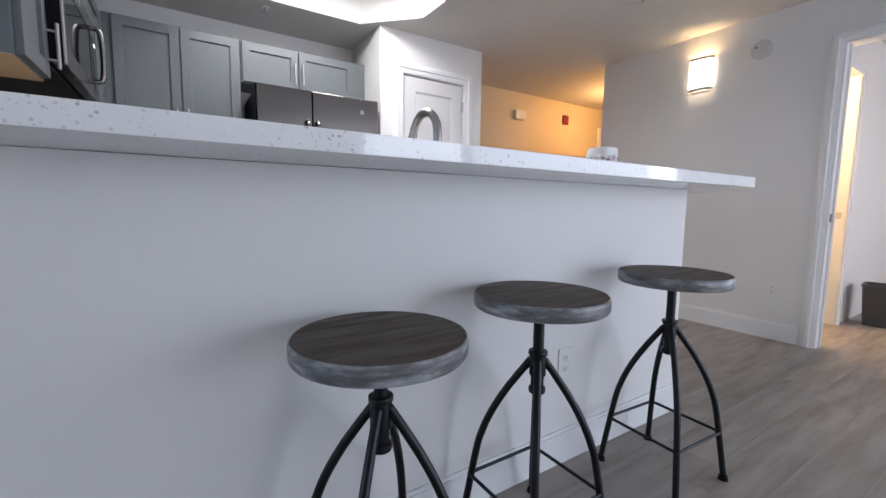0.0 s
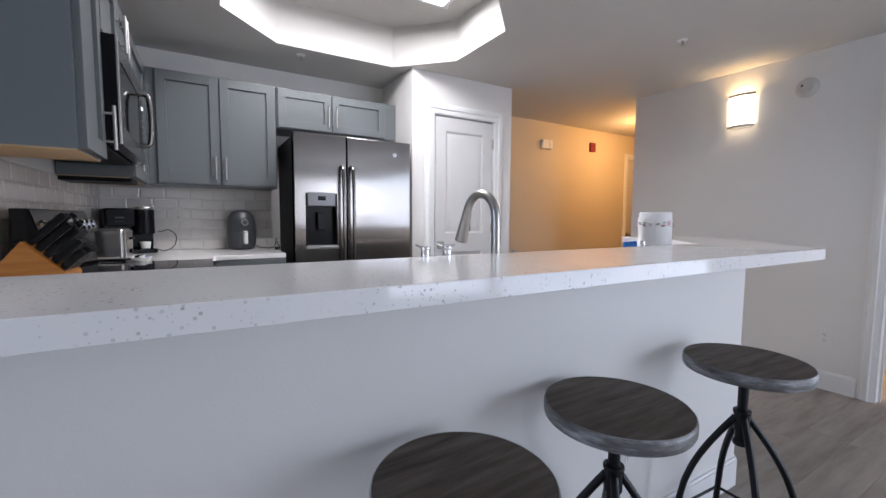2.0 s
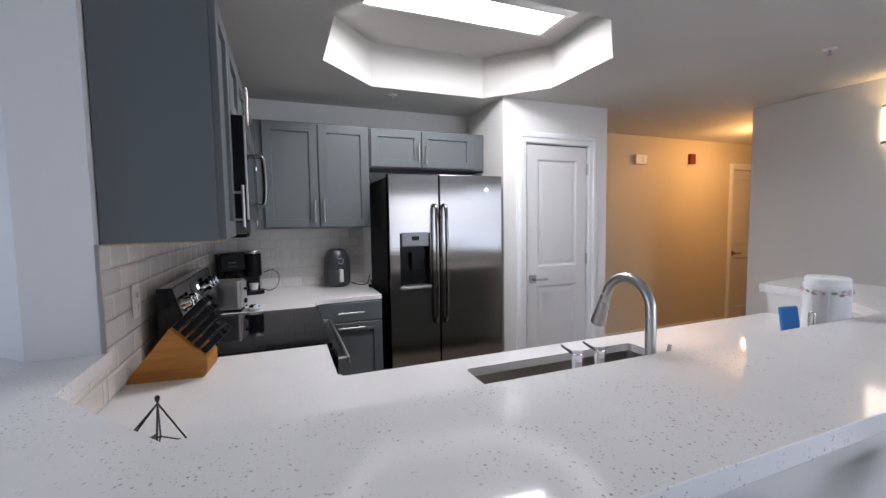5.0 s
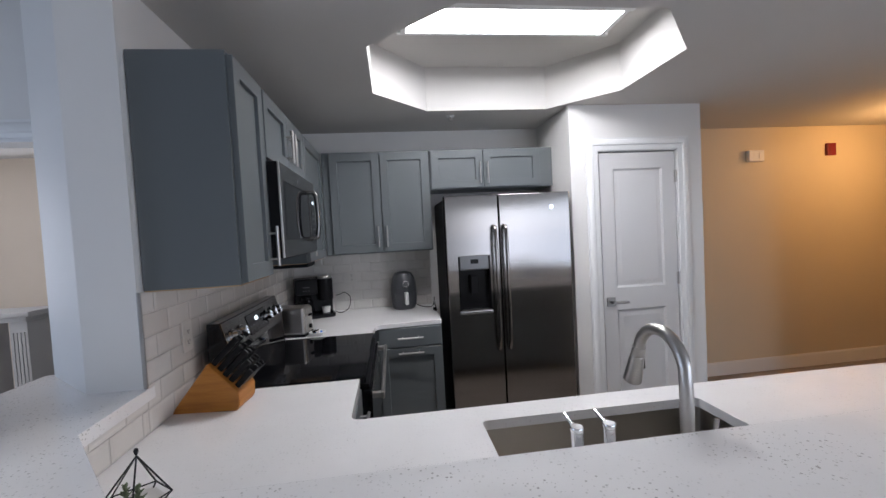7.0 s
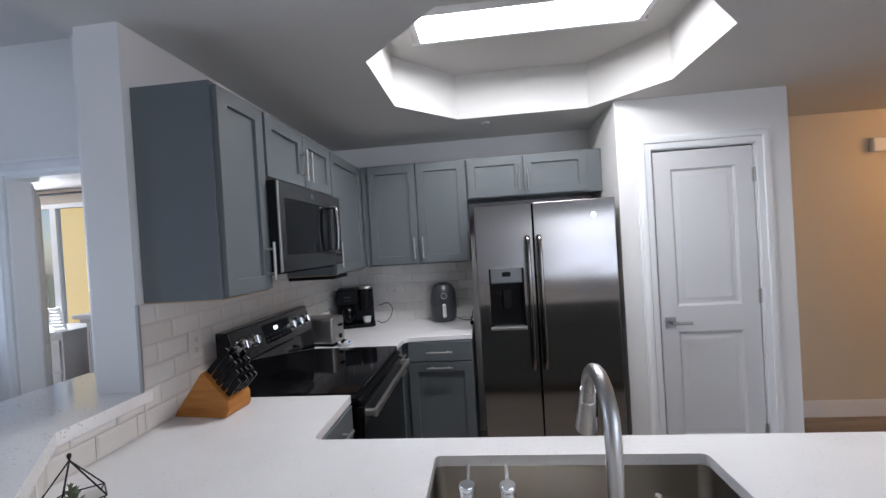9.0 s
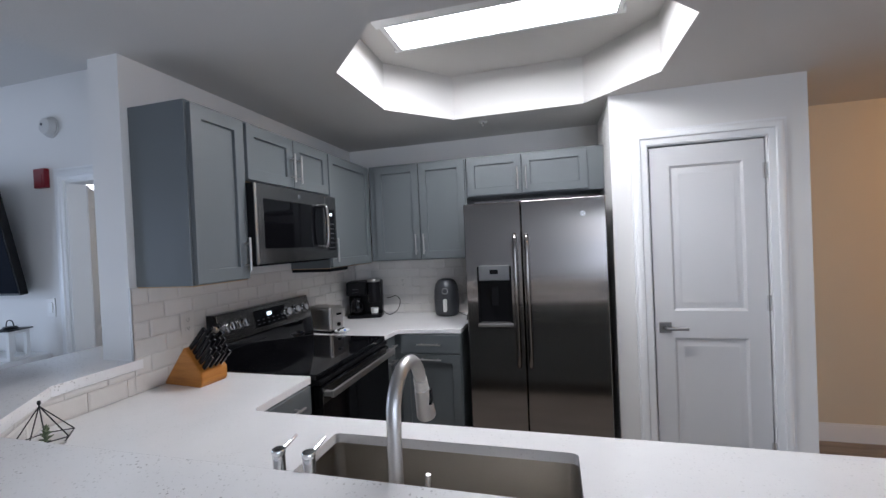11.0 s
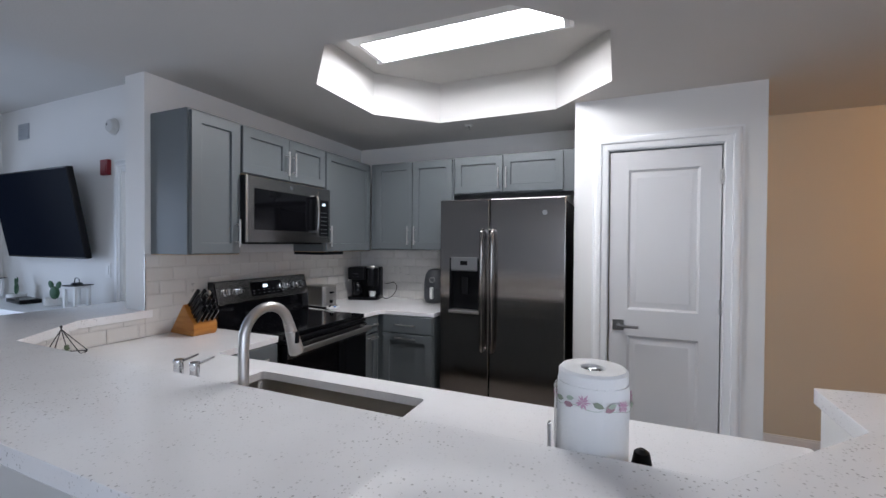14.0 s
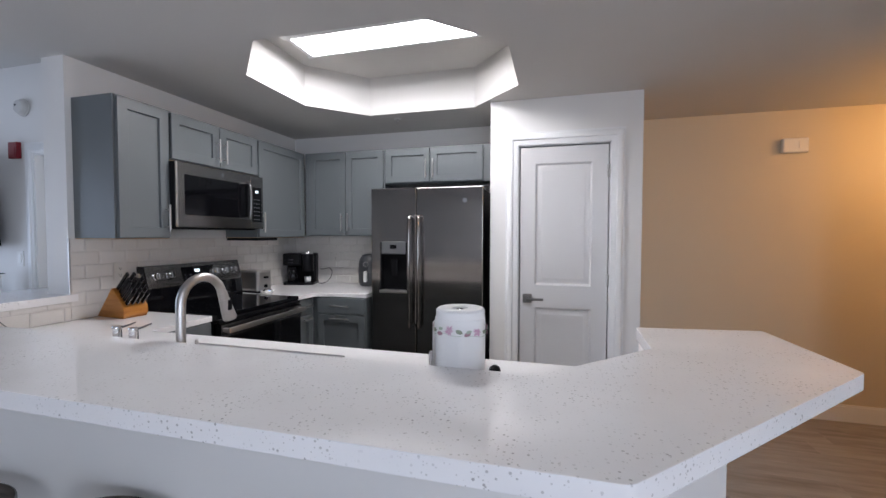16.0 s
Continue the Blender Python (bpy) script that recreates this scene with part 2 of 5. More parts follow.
def tube(bm, pts, r, seg=10):
    pts = [Vector(p) for p in pts]
    radii = r if isinstance(r, (list, tuple)) else [r] * len(pts)
    rings, side = [], None
    for i, p in enumerate(pts):
        d = (pts[min(i + 1, len(pts) - 1)] - pts[max(i - 1, 0)]).normalized()
        if side is None:
            side = d.orthogonal().normalized()
        side = (side - d * side.dot(d)).normalized()
        up = d.cross(side)
        rings.append([bm.verts.new(p + (side * math.cos(a) + up * math.sin(a)) * radii[i]) for a in (2 * math.pi * k / seg for k in range(seg))])
    for a, b in zip(rings, rings[1:]):
        for k in range(seg):
            bm.faces.new((a[k], a[(k + 1) % seg], b[(k + 1) % seg], b[k]))
    bm.faces.new(rings[0][::-1])
    bm.faces.new(rings[-1])


def lathe(bm, profile, centre=(0, 0, 0), seg=32):
    cx, cy, cz = centre
    rings = []
    for r, z in profile:
        rings.append([bm.verts.new((cx + r * math.cos(a), cy + r * math.sin(a), cz + z)) for a in (2 * math.pi * k / seg for k in range(seg))])
    for a, b in zip(rings, rings[1:]):
        for k in range(seg):
            bm.faces.new((a[k], a[(k + 1) % seg], b[(k + 1) % seg], b[k]))
    bm.faces.new(rings[0][::-1])
    bm.faces.new(rings[-1])


def smooth_path(pts, steps=6):
    """Catmull-Rom through the points."""
    pts = [Vector(p) for p in pts]
    out = []
    for i in range(len(pts) - 1):
        a, b, c, d = pts[max(i - 1, 0)], pts[i], pts[i + 1], pts[min(i + 2, len(pts) - 1)]
        for k in range(steps):
            t = k / steps
            out.append(0.5 * (2 * b + (c - a) * t + (2 * a - 5 * b + 4 * c - d) * t * t + (3 * b - a - 3 * c + d) * t ** 3))
    return out + [pts[-1]]


def part(name, bm, mat, parent=None, label="", at=None):
    bmesh.ops.recalc_face_normals(bm, faces=bm.faces[:])
    bm.normal_update()
    # smooth only where neighbours are alike: broad flats keep their own normal
    areas = {f: f.calc_area() for f in bm.faces}
    for f in bm.faces:
        f.smooth = True
    for e in bm.edges:
        if len(e.link_faces) == 2:
            f, g = e.link_faces
            turn = f.normal.angle(g.normal, 0.0)
            a, b = sorted((areas[f], areas[g]))
            e.smooth = turn < radians(32) and not (turn > radians(4) and b > 6 * a)
    me = bpy.data.meshes.new(name)
    bm.to_mesh(me)
    bm.free()
    me.materials.append(mat)
    ob = new(name, me)
    if parent:
        ob.parent = parent
    if at is not None:
        ob.matrix_basis = at
    return tagged(ob, label)


def flat(ob):
    for p in ob.data.polygons:
        p.use_smooth = False
    return ob


def thing(name, m, label, category, group=""):
    ob = new(name)
    ob.matrix_basis = m
    ob.empty_display_size = 0.1
    return tagged(ob, label, category, group)


def structure(name, bm, mat, label=""):
    return tagged(part(name, bm, mat), label, kind="structure")


def block(name, mat, *boxes, label=""):
    made = []
    for b in boxes:
        bm = bm_new()
        box(bm, *b)
        made.append(structure(name, bm, mat, label))
    return made[0]


# ---- plan ----
CEILING, TRAY = 2.40, 2.70
HIGH, STEP_X = 2.67, -0.43      # the living room's higher ceiling begins west of this line
KX, KY = -0.205, 4.03            # kitchen's left and back wall faces
WALLEND = 1.990                  # where the left wall stops at the bar
PANTRY_X0, PANTRY_X1, PANTRY_Y = 1.907, 2.935, 3.39
HALL_Y, EAST = 4.18, 4.21
BAR, COUNTER = 1.094, 0.949
BEDY = 2.49                      # television wall

# ---- large structure ----
block("floor_slab", GROUT, (-5.0, 7.4, -3.6, 4.9, -0.12, -0.012), label="grey floor bed under the planks")
OCT = [(0.545, 2.49), (0.545, 3.095), (0.904, 3.466), (1.770, 3.466), (2.133, 3.09), (2.133, 2.50), (1.781, 2.147), (0.901, 2.13)]


def ceiling():
    bm = bm_new()
    x0, x1, y0, y1 = STEP_X, 7.4, -3.6, 4.9
    z0, z1 = CEILING, TRAY
    outer = [bm.verts.new((x, y, z0)) for x, y in ((x0, y1), (x1, y1), (x1, y0), (x0, y0))]
    for pts in (((-5.0, 2.55, z0), (x0, 2.55, z0), (x0, y1, z0), (-5.0, y1, z0)),
                ((-5.0, y0, HIGH), (x0, y0, HIGH), (x0, 2.55, HIGH), (-5.0, 2.55, HIGH)),
                ((x0, y0, z0), (x0, 2.55, z0), (x0, 2.55, HIGH), (x0, y0, HIGH)),
                ((-5.0, 2.55, z0), (x0, 2.55, z0), (x0, 2.55, HIGH), (-5.0, 2.55, HIGH))):
        bm.faces.new([bm.verts.new(p) for p in pts])
    ring = [bm.verts.new((x, y, z0)) for x, y in OCT]
    top = [bm.verts.new((x, y, z1)) for x, y in OCT]
    a, b, c, d, e, f, g, h = ring
    tl, tr, br, bl = outer
    for face in ((tl, b, a, bl), (tl, c, b), (tl, tr, d, c), (tr, e, d), (tr, br, f, e), (br, g, f), (br, bl, h, g), (bl, a, h)):
        bm.faces.new(face)
    for i in range(8):
        bm.faces.new((ring[i], ring[(i + 1) % 8], top[(i + 1) % 8], top[i]))
    bm.faces.new(top)
    roof = [bm.verts.new((x, y, z1 + 0.15)) for x, y in ((-5.0, y1), (x1, y1), (x1, y0), (-5.0, y0))]
    bm.faces.new(roof)
    low = [bm.verts.new((v.co.x, v.co.y, z0)) for v in roof]
    for i in range(4):
        bm.faces.new((low[i], low[(i + 1) % 4], roof[(i + 1) % 4], roof[i]))
    me = bpy.data.meshes.new("ceiling")
    bm.normal_update()
    bm.to_mesh(me)
    bm.free()
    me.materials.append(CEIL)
    return tagged(new("ceiling", me), "white textured ceiling with a raised eight-sided tray over the kitchen", kind="structure")


ceiling()
H = CEILING + 0.002
bm = bm_new()
prism(bm, [(KX, WALLEND), (-0.375, WALLEND), (-0.65, 2.24), (-0.65, KY + 0.12), (KX, KY + 0.12)], 0, HIGH + 0.002)
wall_left = structure("wall_kitchen_left", bm, WALL, "white painted kitchen wall that ends in a column at the bar")
wall_back = block("wall_kitchen_back", WALL, (KX, PANTRY_X0, KY, KY + 0.12, 0, H), label="white painted wall behind the kitchen cabinets")
block("wall_pantry", WALL,
      (PANTRY_X0, 2.112, PANTRY_Y, PANTRY_Y + 0.11, 0, H), (2.736, PANTRY_X1, PANTRY_Y, PANTRY_Y + 0.11, 0, H),
      (2.112, 2.736, PANTRY_Y, PANTRY_Y + 0.11, 2.075, H),
      (PANTRY_X0, PANTRY_X0 + 0.11, PANTRY_Y + 0.11, HALL_Y, 0, H), (PANTRY_X1 - 0.11, PANTRY_X1, PANTRY_Y + 0.11, HALL_Y, 0, H),
      label="white painted walls of the pantry closet")
block("wall_hall", HALLWALL, (PANTRY_X0, 5.765, HALL_Y, HALL_Y + 0.12, 0, H), (5.765, 6.555, HALL_Y, HALL_Y + 0.12, 2.075, H), (6.555, 7.2, HALL_Y, HALL_Y + 0.12, 0, H), label="tan painted hallway wall")
block("wall_hall_end", HALLWALL, (7.2, 7.3, 1.0, HALL_Y + 0.12, 0, H), label="plain tan end wall of the hallway")
DY0, DY1, DTOP = 0.33, 1.17, 2.07
block("wall_east", WALL, (EAST, EAST + 0.12, DY1, 2.994, 0, H), (EAST, EAST + 0.12, DY0, DY1, DTOP, H), (EAST, EAST + 0.12, -0.28, DY0, 0, H),
      (EAST, EAST + 0.12, -3.22, -0.28, 0, 0.06), (EAST, EAST + 0.12, -3.22, -0.28, 2.14, H), (EAST, EAST + 0.12, -3.5, -3.22, 0, H), label="white painted wall with a wall lamp and a doorway")
block("wall_hall_south", HALLWALL, (EAST + 0.12, 7.2, 2.874, 2.994, 0, H), label="plain tan hallway wall")
block("wall_bath", WALL, (5.2, 7.2, 1.28, 1.39, 0, H), (EAST + 0.12, 5.2, 1.28, 1.39, 2.05, H), (5.45, 5.55, 1.39, 2.874, 0, H), label="white wall beside the inner doorway")
# the window gap in the south side is invented for the fill lamp
block("wall_side_room", WALL, (7.2, 7.3, -1.2, 1.0, 0, H), (EAST + 0.12, 5.4, -1.3, -1.2, 0, H), (6.4, 7.2, -1.3, -1.2, 0, H), (5.4, 6.4, -1.3, -1.2, 0, 0.8), (5.4, 6.4, -1.3, -1.2, 2.0, H), label="plain white side room wall")
block("wall_south", WALL, (-5.0, 2.4, -3.5, -3.38, 0, HIGH + 0.002), (4.0, EAST + 0.12, -3.5, -3.38, 0, HIGH + 0.002), (2.4, 4.0, -3.5, -3.38, 0, 0.06), (2.4, 4.0, -3.5, -3.38, 2.1, HIGH + 0.002), label="white living room wall with a glazed door opening")
block("wall_west", WALL, (-5.1, -4.98, -3.5, 4.8, 0, HIGH + 0.002), label="plain white wall")
block("wall_television", WALL, (-3.31, -1.34, BEDY, BEDY + 0.11, 0, HIGH + 0.002), (-1.34, -0.66, BEDY, BEDY + 0.11, 2.03, HIGH + 0.002), (-0.66, -0.652, BEDY, BEDY + 0.11, 0, HIGH + 0.002), label="white living room wall behind the television")
block("wall_living_left", WALL, (-3.31, -3.20, 1.8, BEDY, 0, HIGH + 0.002), (-3.31, -3.20, 0.2, 1.8, 0, 0.6), (-3.31, -3.20, 0.2, 1.8, 2.2, HIGH + 0.002), (-3.31, -3.20, -3.38, 0.2, 0, HIGH + 0.002), label="white living room side wall with a glazed door opening")
WX0, WX1, WZ0, WZ1 = -4.15, -3.06, 0.10, 2.25
block("wall_bedroom_window", BEDWALL, (-4.98, WX0, 4.65, 4.77, 0, H), (WX1, -0.62, 4.65, 4.77, 0, H), (WX0, WX1, 4.65, 4.77, 0, WZ0), (WX0, WX1, 4.65, 4.77, WZ1, H), label="beige bedroom wall around the window")
tagged(block("ground", GROUND, (-400, 400, -400, 400, -3.2, -3.1)), "dry grassy ground outside far below")

# bar knee wall
def knee_wall():
    bm = bm_new()
    t = 0.12
    prism(bm, [(-0.62, 1.62), (-0.20, 1.22), (2.47, 1.22), (2.80, 1.55), (2.80, 1.93), (2.66, 1.93), (2.66, 1.675), (2.33, 1.344), (0.081, 1.344), (KX, 1.652), (KX, WALLEND - 0.002), (-0.37, WALLEND - 0.002), (-0.62, WALLEND + 0.21)], 0, BAR - 0.041)
    return structure("wall_bar", bm, WALL, "white painted knee wall under the breakfast bar")


wall_bar = knee_wall()

# skirting
def baseboard(name, x0, y0, x1, y1, side, h=0.13, t=0.014):
    bm = bm_new()
    length = math.hypot(x1 - x0, y1 - y0)
    box(bm, 0, length, 0, t, 0, h - 0.012)
    box(bm, 0, length, 0, t * 0.6, h - 0.012, h)
    ob = part(name, bm, TRIM, at=pose(x0, y0, 0, 0, 0, math.degrees(math.atan2(y1 - y0, x1 - x0))) @ Matrix.Diagonal((1, side, 1, 1)))
    return tagged(ob, "white painted wooden skirting board", kind="structure")


baseboard("baseboard_bar", -0.20, 1.22, 2.47, 1.22, -1)
baseboard("baseboard_bar_end", 2.47, 1.22, 2.80, 1.55, -1)
baseboard("baseboard_bar_side", 2.80, 1.55, 2.80, 1.93, -1)
baseboard("baseboard_east", EAST, 1.255, EAST, 2.994, 1)
baseboard("baseboard_hall", PANTRY_X1, HALL_Y, 5.70, HALL_Y, -1)
baseboard("baseboard_pantry_side", PANTRY_X1, PANTRY_Y, PANTRY_X1, HALL_Y, -1)
baseboard("baseboard_television", -2.84, BEDY, -1.55, BEDY, -1)


# ---- doors and casings ----
def casing(name, x0, x1, top, y, m=None, width=0.075, proud=0.018, label="white painted wooden door casing"):
    """Casing round an opening in a wall that faces -y."""
    bm = bm_new()
    lines = ((0, 0.0), (0, proud * 0.55), (0.012, proud * 0.6), (0.02, proud), (0.034, proud * 1.15), (0.05, proud * 1.1), (0.056, proud * 0.7), (width - 0.004, proud * 0.6), (width, proud * 0.45), (width, 0.0))
    rows = []
    for inset, d in lines:
        w = width - inset
        rows.append([bm.verts.new(p) for p in ((x0 - w, y - d, 0), (x0 - w, y - d, top + w), (x1 + w, y - d, top + w), (x1 + w, y - d, 0))])
    for r, q in zip(rows, rows[1:]):
        for k in range(3):
            bm.faces.new((r[k], r[k + 1], q[k + 1], q[k]))
    bm.faces.new([r[0] for r in rows])
    bm.faces.new([r[3] for r in rows][::-1])
    ob = part(name, bm, TRIM, at=m)
    return tagged(ob, label, kind="structure")


def lever(parent, x, z, y, direction=1):
    """Square rose with a lever, on a face that looks along -y."""
    bm = bm_new()
    box(bm, x - 0.033, x + 0.033, y - 0.009, y, z - 0.033, z + 0.033, 0.002)
    cyl(bm, (x, y - 0.008, z), (x, y - 0.05, z), 0.010, seg=16)
    box(bm, min(x - 0.01 * direction, x + 0.115 * direction), max(x - 0.01 * direction, x + 0.115 * direction), y - 0.056, y - 0.044, z - 0.009, z + 0.009, 0.003)
    return part("door_handle", bm, DARKNICKEL, parent, "dark brushed nickel lever on a square rose")


def hinge(parent, x, z, y):
    bm = bm_new()
    cyl(bm, (x, y - 0.006, z - 0.045), (x, y - 0.006, z + 0.045), 0.0065, seg=12)
    box(bm, x - 0.014, x + 0.012, y - 0.002, y + 0.002, z - 0.044, z + 0.044)
    return part("hinge", bm, NICKEL, parent, "satin nickel butt hinge")


def panel_door(name, m, w, h, label, handle=True, hinges=(), lever_z=0.955):
    """Two-panel door leaf: local x along its width, face at y = 0 towards -y."""
    root = thing(name, m, label, "door")
    root["kind"] = "structure"
    t = 0.036
    st, rail_t, rail_b, mid_z, mid_h = 0.105, 0.115, 0.22, 0.893, 0.162
    bm = bm_new()
    box(bm, 0, st, 0, t, 0, h)
    box(bm, w - st, w, 0, t, 0, h)
    box(bm, st, w - st, 0, t, 0, rail_b)
    box(bm, st, w - st, 0, t, mid_z, mid_z + mid_h)
    box(bm, st, w - st, 0, t, h - rail_t, h)
    for z0, z1 in ((rail_b, mid_z), (mid_z + mid_h, h - rail_t)):
        x0, x1 = st, w - st
        steps = ((0, 0.0), (0.014, 0.010), (0.026, 0.010), (0.05, 0.003))
        rings = [[bm.verts.new(p) for p in ((x0 + a, d, z0 + a), (x1 - a, d, z0 + a), (x1 - a, d, z1 - a), (x0 + a, d, z1 - a))] for a, d in steps]
        for r, s in zip(rings, rings[1:]):
            for k in range(4):
                bm.faces.new((r[k], r[(k + 1) % 4], s[(k + 1) % 4], s[k]))
        bm.faces.new(rings[-1])
        box(bm, x0, x1, 0.02, t, z0, z1)
    part("door_leaf", bm, DOOR, root)
    if handle:
        lever(root, 0.055, lever_z, 0)
    for z in hinges:
        hinge(root, w + 0.004, z, 0)
    return root


casing("pantry_casing", 2.112, 2.736, 2.07, PANTRY_Y, width=0.092)
bm = bm_new()
box(bm, 2.112, 2.118, PANTRY_Y, PANTRY_Y + 0.1, 0, 2.07)
box(bm, 2.730, 2.736, PANTRY_Y, PANTRY_Y + 0.1, 0, 2.07)
box(bm, 2.118, 2.730, PANTRY_Y, PANTRY_Y + 0.1, 2.064, 2.07)
structure("pantry_jamb", bm, TRIM, "white painted door jamb")
panel_door("pantry_door", pose(2.126, PANTRY_Y + 0.008, 0.012), 0.597, 2.043, "closed white two-panel pantry door with a nickel lever", hinges=(0.25, 1.10, 1.86))
bm = bm_new()
cyl(bm, (2.022, PANTRY_Y, 2.085), (2.022, PANTRY_Y - 0.010, 2.087), 0.003, seg=10)
tagged(part("nail", bm, NICKEL), "small bare nail in the wall beside the pantry door", "nail")
casing("hall_door_casing", 5.78, 6.54, 2.065, HALL_Y)
panel_door("hall_door", pose(5.795, HALL_Y + 0.03, 0.01), 0.73, 2.05, "closed white two-panel door at the end of the hallway")

# east doorway: casing, jamb and latch plate; its inside is local -y
EASTM = pose(EAST, 0, 0, 0, 0, -90)      # local x -> -y, local -y -> -x
casing("east_door_casing", -DY1, -DY0, DTOP, 0, EASTM)
bm = bm_new()
box(bm, EAST - 0.005, EAST + 0.125, DY1 - 0.014, DY1, 0, DTOP)
box(bm, EAST - 0.005, EAST + 0.125, DY0, DY0 + 0.014, 0, DTOP)
box(bm, EAST - 0.005, EAST + 0.125, DY0 + 0.014, DY1 - 0.014, DTOP - 0.014, DTOP)
box(bm, EAST + 0.05, EAST + 0.062, DY1 - 0.026, DY1 - 0.014, 0, DTOP - 0.014)
structure("east_door_jamb", bm, TRIM, "white painted door jamb with a stop bead")
bm = bm_new()
box(bm, EAST + 0.012, EAST + 0.045, DY1 - 0.018, DY1 - 0.0145, 0.885, 0.945, 0.001)
tagged(part("strike_plate", bm, DARKMETAL), "dark metal strike plate set in the door jamb", "strike plate")
casing("bath_door_casing", 4.42, 5.145, 2.05, 1.28)
bm = bm_new()
box(bm, 5.136, 5.2, 1.28, 1.392, 0, 2.05)
structure("bath_door_jamb", bm, TRIM, "white painted inner door jamb lit by warm light")
bm = bm_new()
box(bm, 5.132, 5.1355, 1.31, 1.345, 0.90, 0.955, 0.001)
tagged(part("strike_plate", bm, NICKEL), "brass-coloured strike plate on the lit inner jamb", "strike plate")

# television wall doorway and open bedroom door
casing("bedroom_door_casing", -1.34, -0.70, 2.025, BEDY)
bm = bm_new()
box(bm, -1.34, -1.326, BEDY, BEDY + 0.11, 0, 2.025)
box(bm, -1.326, -0.70, BEDY, BEDY + 0.11, 2.01, 2.025)
structure("bedroom_door_jamb", bm, TRIM, "white painted door jamb")
bed_door = panel_door("bedroom_door", pose(-1.322, BEDY + 0.115, 0.01, 0, 0, 138), 0.72, 1.995, "open white bedroom door with a nickel latch", handle=False)
bm = bm_new()
box(bm, 0.721, 0.7235, 0.005, 0.03, 0.90, 0.96, 0.001)
part("latch_plate", bm, DARKMETAL, bed_door, "dark latch plate on the door's edge")


# ---- kitchen cabinets ----
def bar_pull(parent, x, y, z, length, upright=True):
    bm = bm_new()
    r, off = 0.006, 0.032
    a = (x, y - off, z - length / 2) if upright else (x - length / 2, y - off, z)
    b = (x, y - off, z + length / 2) if upright else (x + length / 2, y - off, z)
    cyl(bm, a, b, r, seg=12)
    for s in (-0.32, 0.32):
        p = (x, y, z + s * length) if upright else (x + s * length, y, z)
        q = (p[0], y - off, p[2])
        cyl(bm, p, q, 0.0045, seg=10)
    return part("handle", bm, NICKEL, parent, "brushed nickel bar handle")


def shaker(parent, x0, x1, z0, z1, y, name="door", label="grey shaker door with a recessed panel", rail=0.057):
    bm = bm_new()
    t = 0.02
    r = min(rail, (z1 - z0) * 0.3)
    rows = []
    for a, d in ((0, 0), (0, t - 0.0015), (0.0015, t), (r - 0.001, t), (r, t - 0.001), (r + 0.0008, t - 0.0135)):
        rows.append([bm.verts.new(p) for p in ((x0 + a, y - d, z0 + a), (x1 - a, y - d, z0 + a), (x1 - a, y - d, z1 - a), (x0 + a, y - d, z1 - a))])
    for p, q in zip(rows, rows[1:]):
        for k in range(4):
            bm.faces.new((p[k], p[(k + 1) % 4], q[(k + 1) % 4], q[k]))
    bm.faces.new(rows[0])
    bm.faces.new(rows[-1])
    return part(name, bm, CAB, parent, label)


def wall_cabinet(m, w, z0, z1, doors, label, depth=0.30, under=CABIN, note="bare birch-coloured underside"):
    """doors: (x0, x1, handle x or None). Local front at y = 0, body behind it."""
    root = thing("wall_cabinet", m, label, "kitchen cabinet", "wall cabinets")
    bm = bm_new()
    box(bm, 0, w, 0, depth, z0, z1, 0.001, 1)
    part("body", bm, CAB, root)
    bm = bm_new()
    box(bm, 0.001, w - 0.001, 0.002, depth - 0.002, z0 - 0.004, z0 - 0.0005)
    part("underside", bm, under, root, note)
    for x0, x1, hx in doors:
        shaker(root, x0, x1, z0 + 0.006, z1 - 0.012, -0.001)
        if hx is not None:
            tall = z1 - z0 > 0.5
            bar_pull(root, hx, -0.021, z0 + (0.12 if tall else 0.115), 0.16)
    return root


LEFT = KX + 0.305      # fronts of the left run's bodies
UP0, UP1 = 1.405, 2.178
# local x -> +y, local -y -> +x
def lm(y):
    return pose(LEFT, y, 0, 0, 0, 90)


wall_cabinet(lm(2.018), 0.322, UP0, UP1, [(0.012, 0.31, 0.282)], "tall grey painted wall cabinet beside the microwave")
wall_cabinet(lm(2.342), 0.752, 1.885, UP1, [(0.006, 0.373, 0.345), (0.379, 0.746, 0.407)], "short grey painted two-door wall cabinet above the microwave")
wall_cabinet(lm(3.096), 0.634, UP0, UP1, [(0.008, 0.605, 0.032)], "grey painted corner wall cabinet with one wide door")
BACK = KY - 0.31
wall_cabinet(pose(LEFT + 0.022, BACK, 0), 0.80, UP0 + 0.015, UP1, [(0.055, 0.42, 0.392), (0.428, 0.79, 0.456)], "grey painted two-door wall cabinet above the coffee maker", under=CAB, note="grey painted underside")
wall_cabinet(pose(0.926, BACK, 0), PANTRY_X0 - 0.928, 1.875, UP1, [(0.01, 0.412, 0.385), (0.42, 0.87, 0.447)], "short grey painted two-door cabinet above the refrigerator", under=CAB, note="grey painted underside")


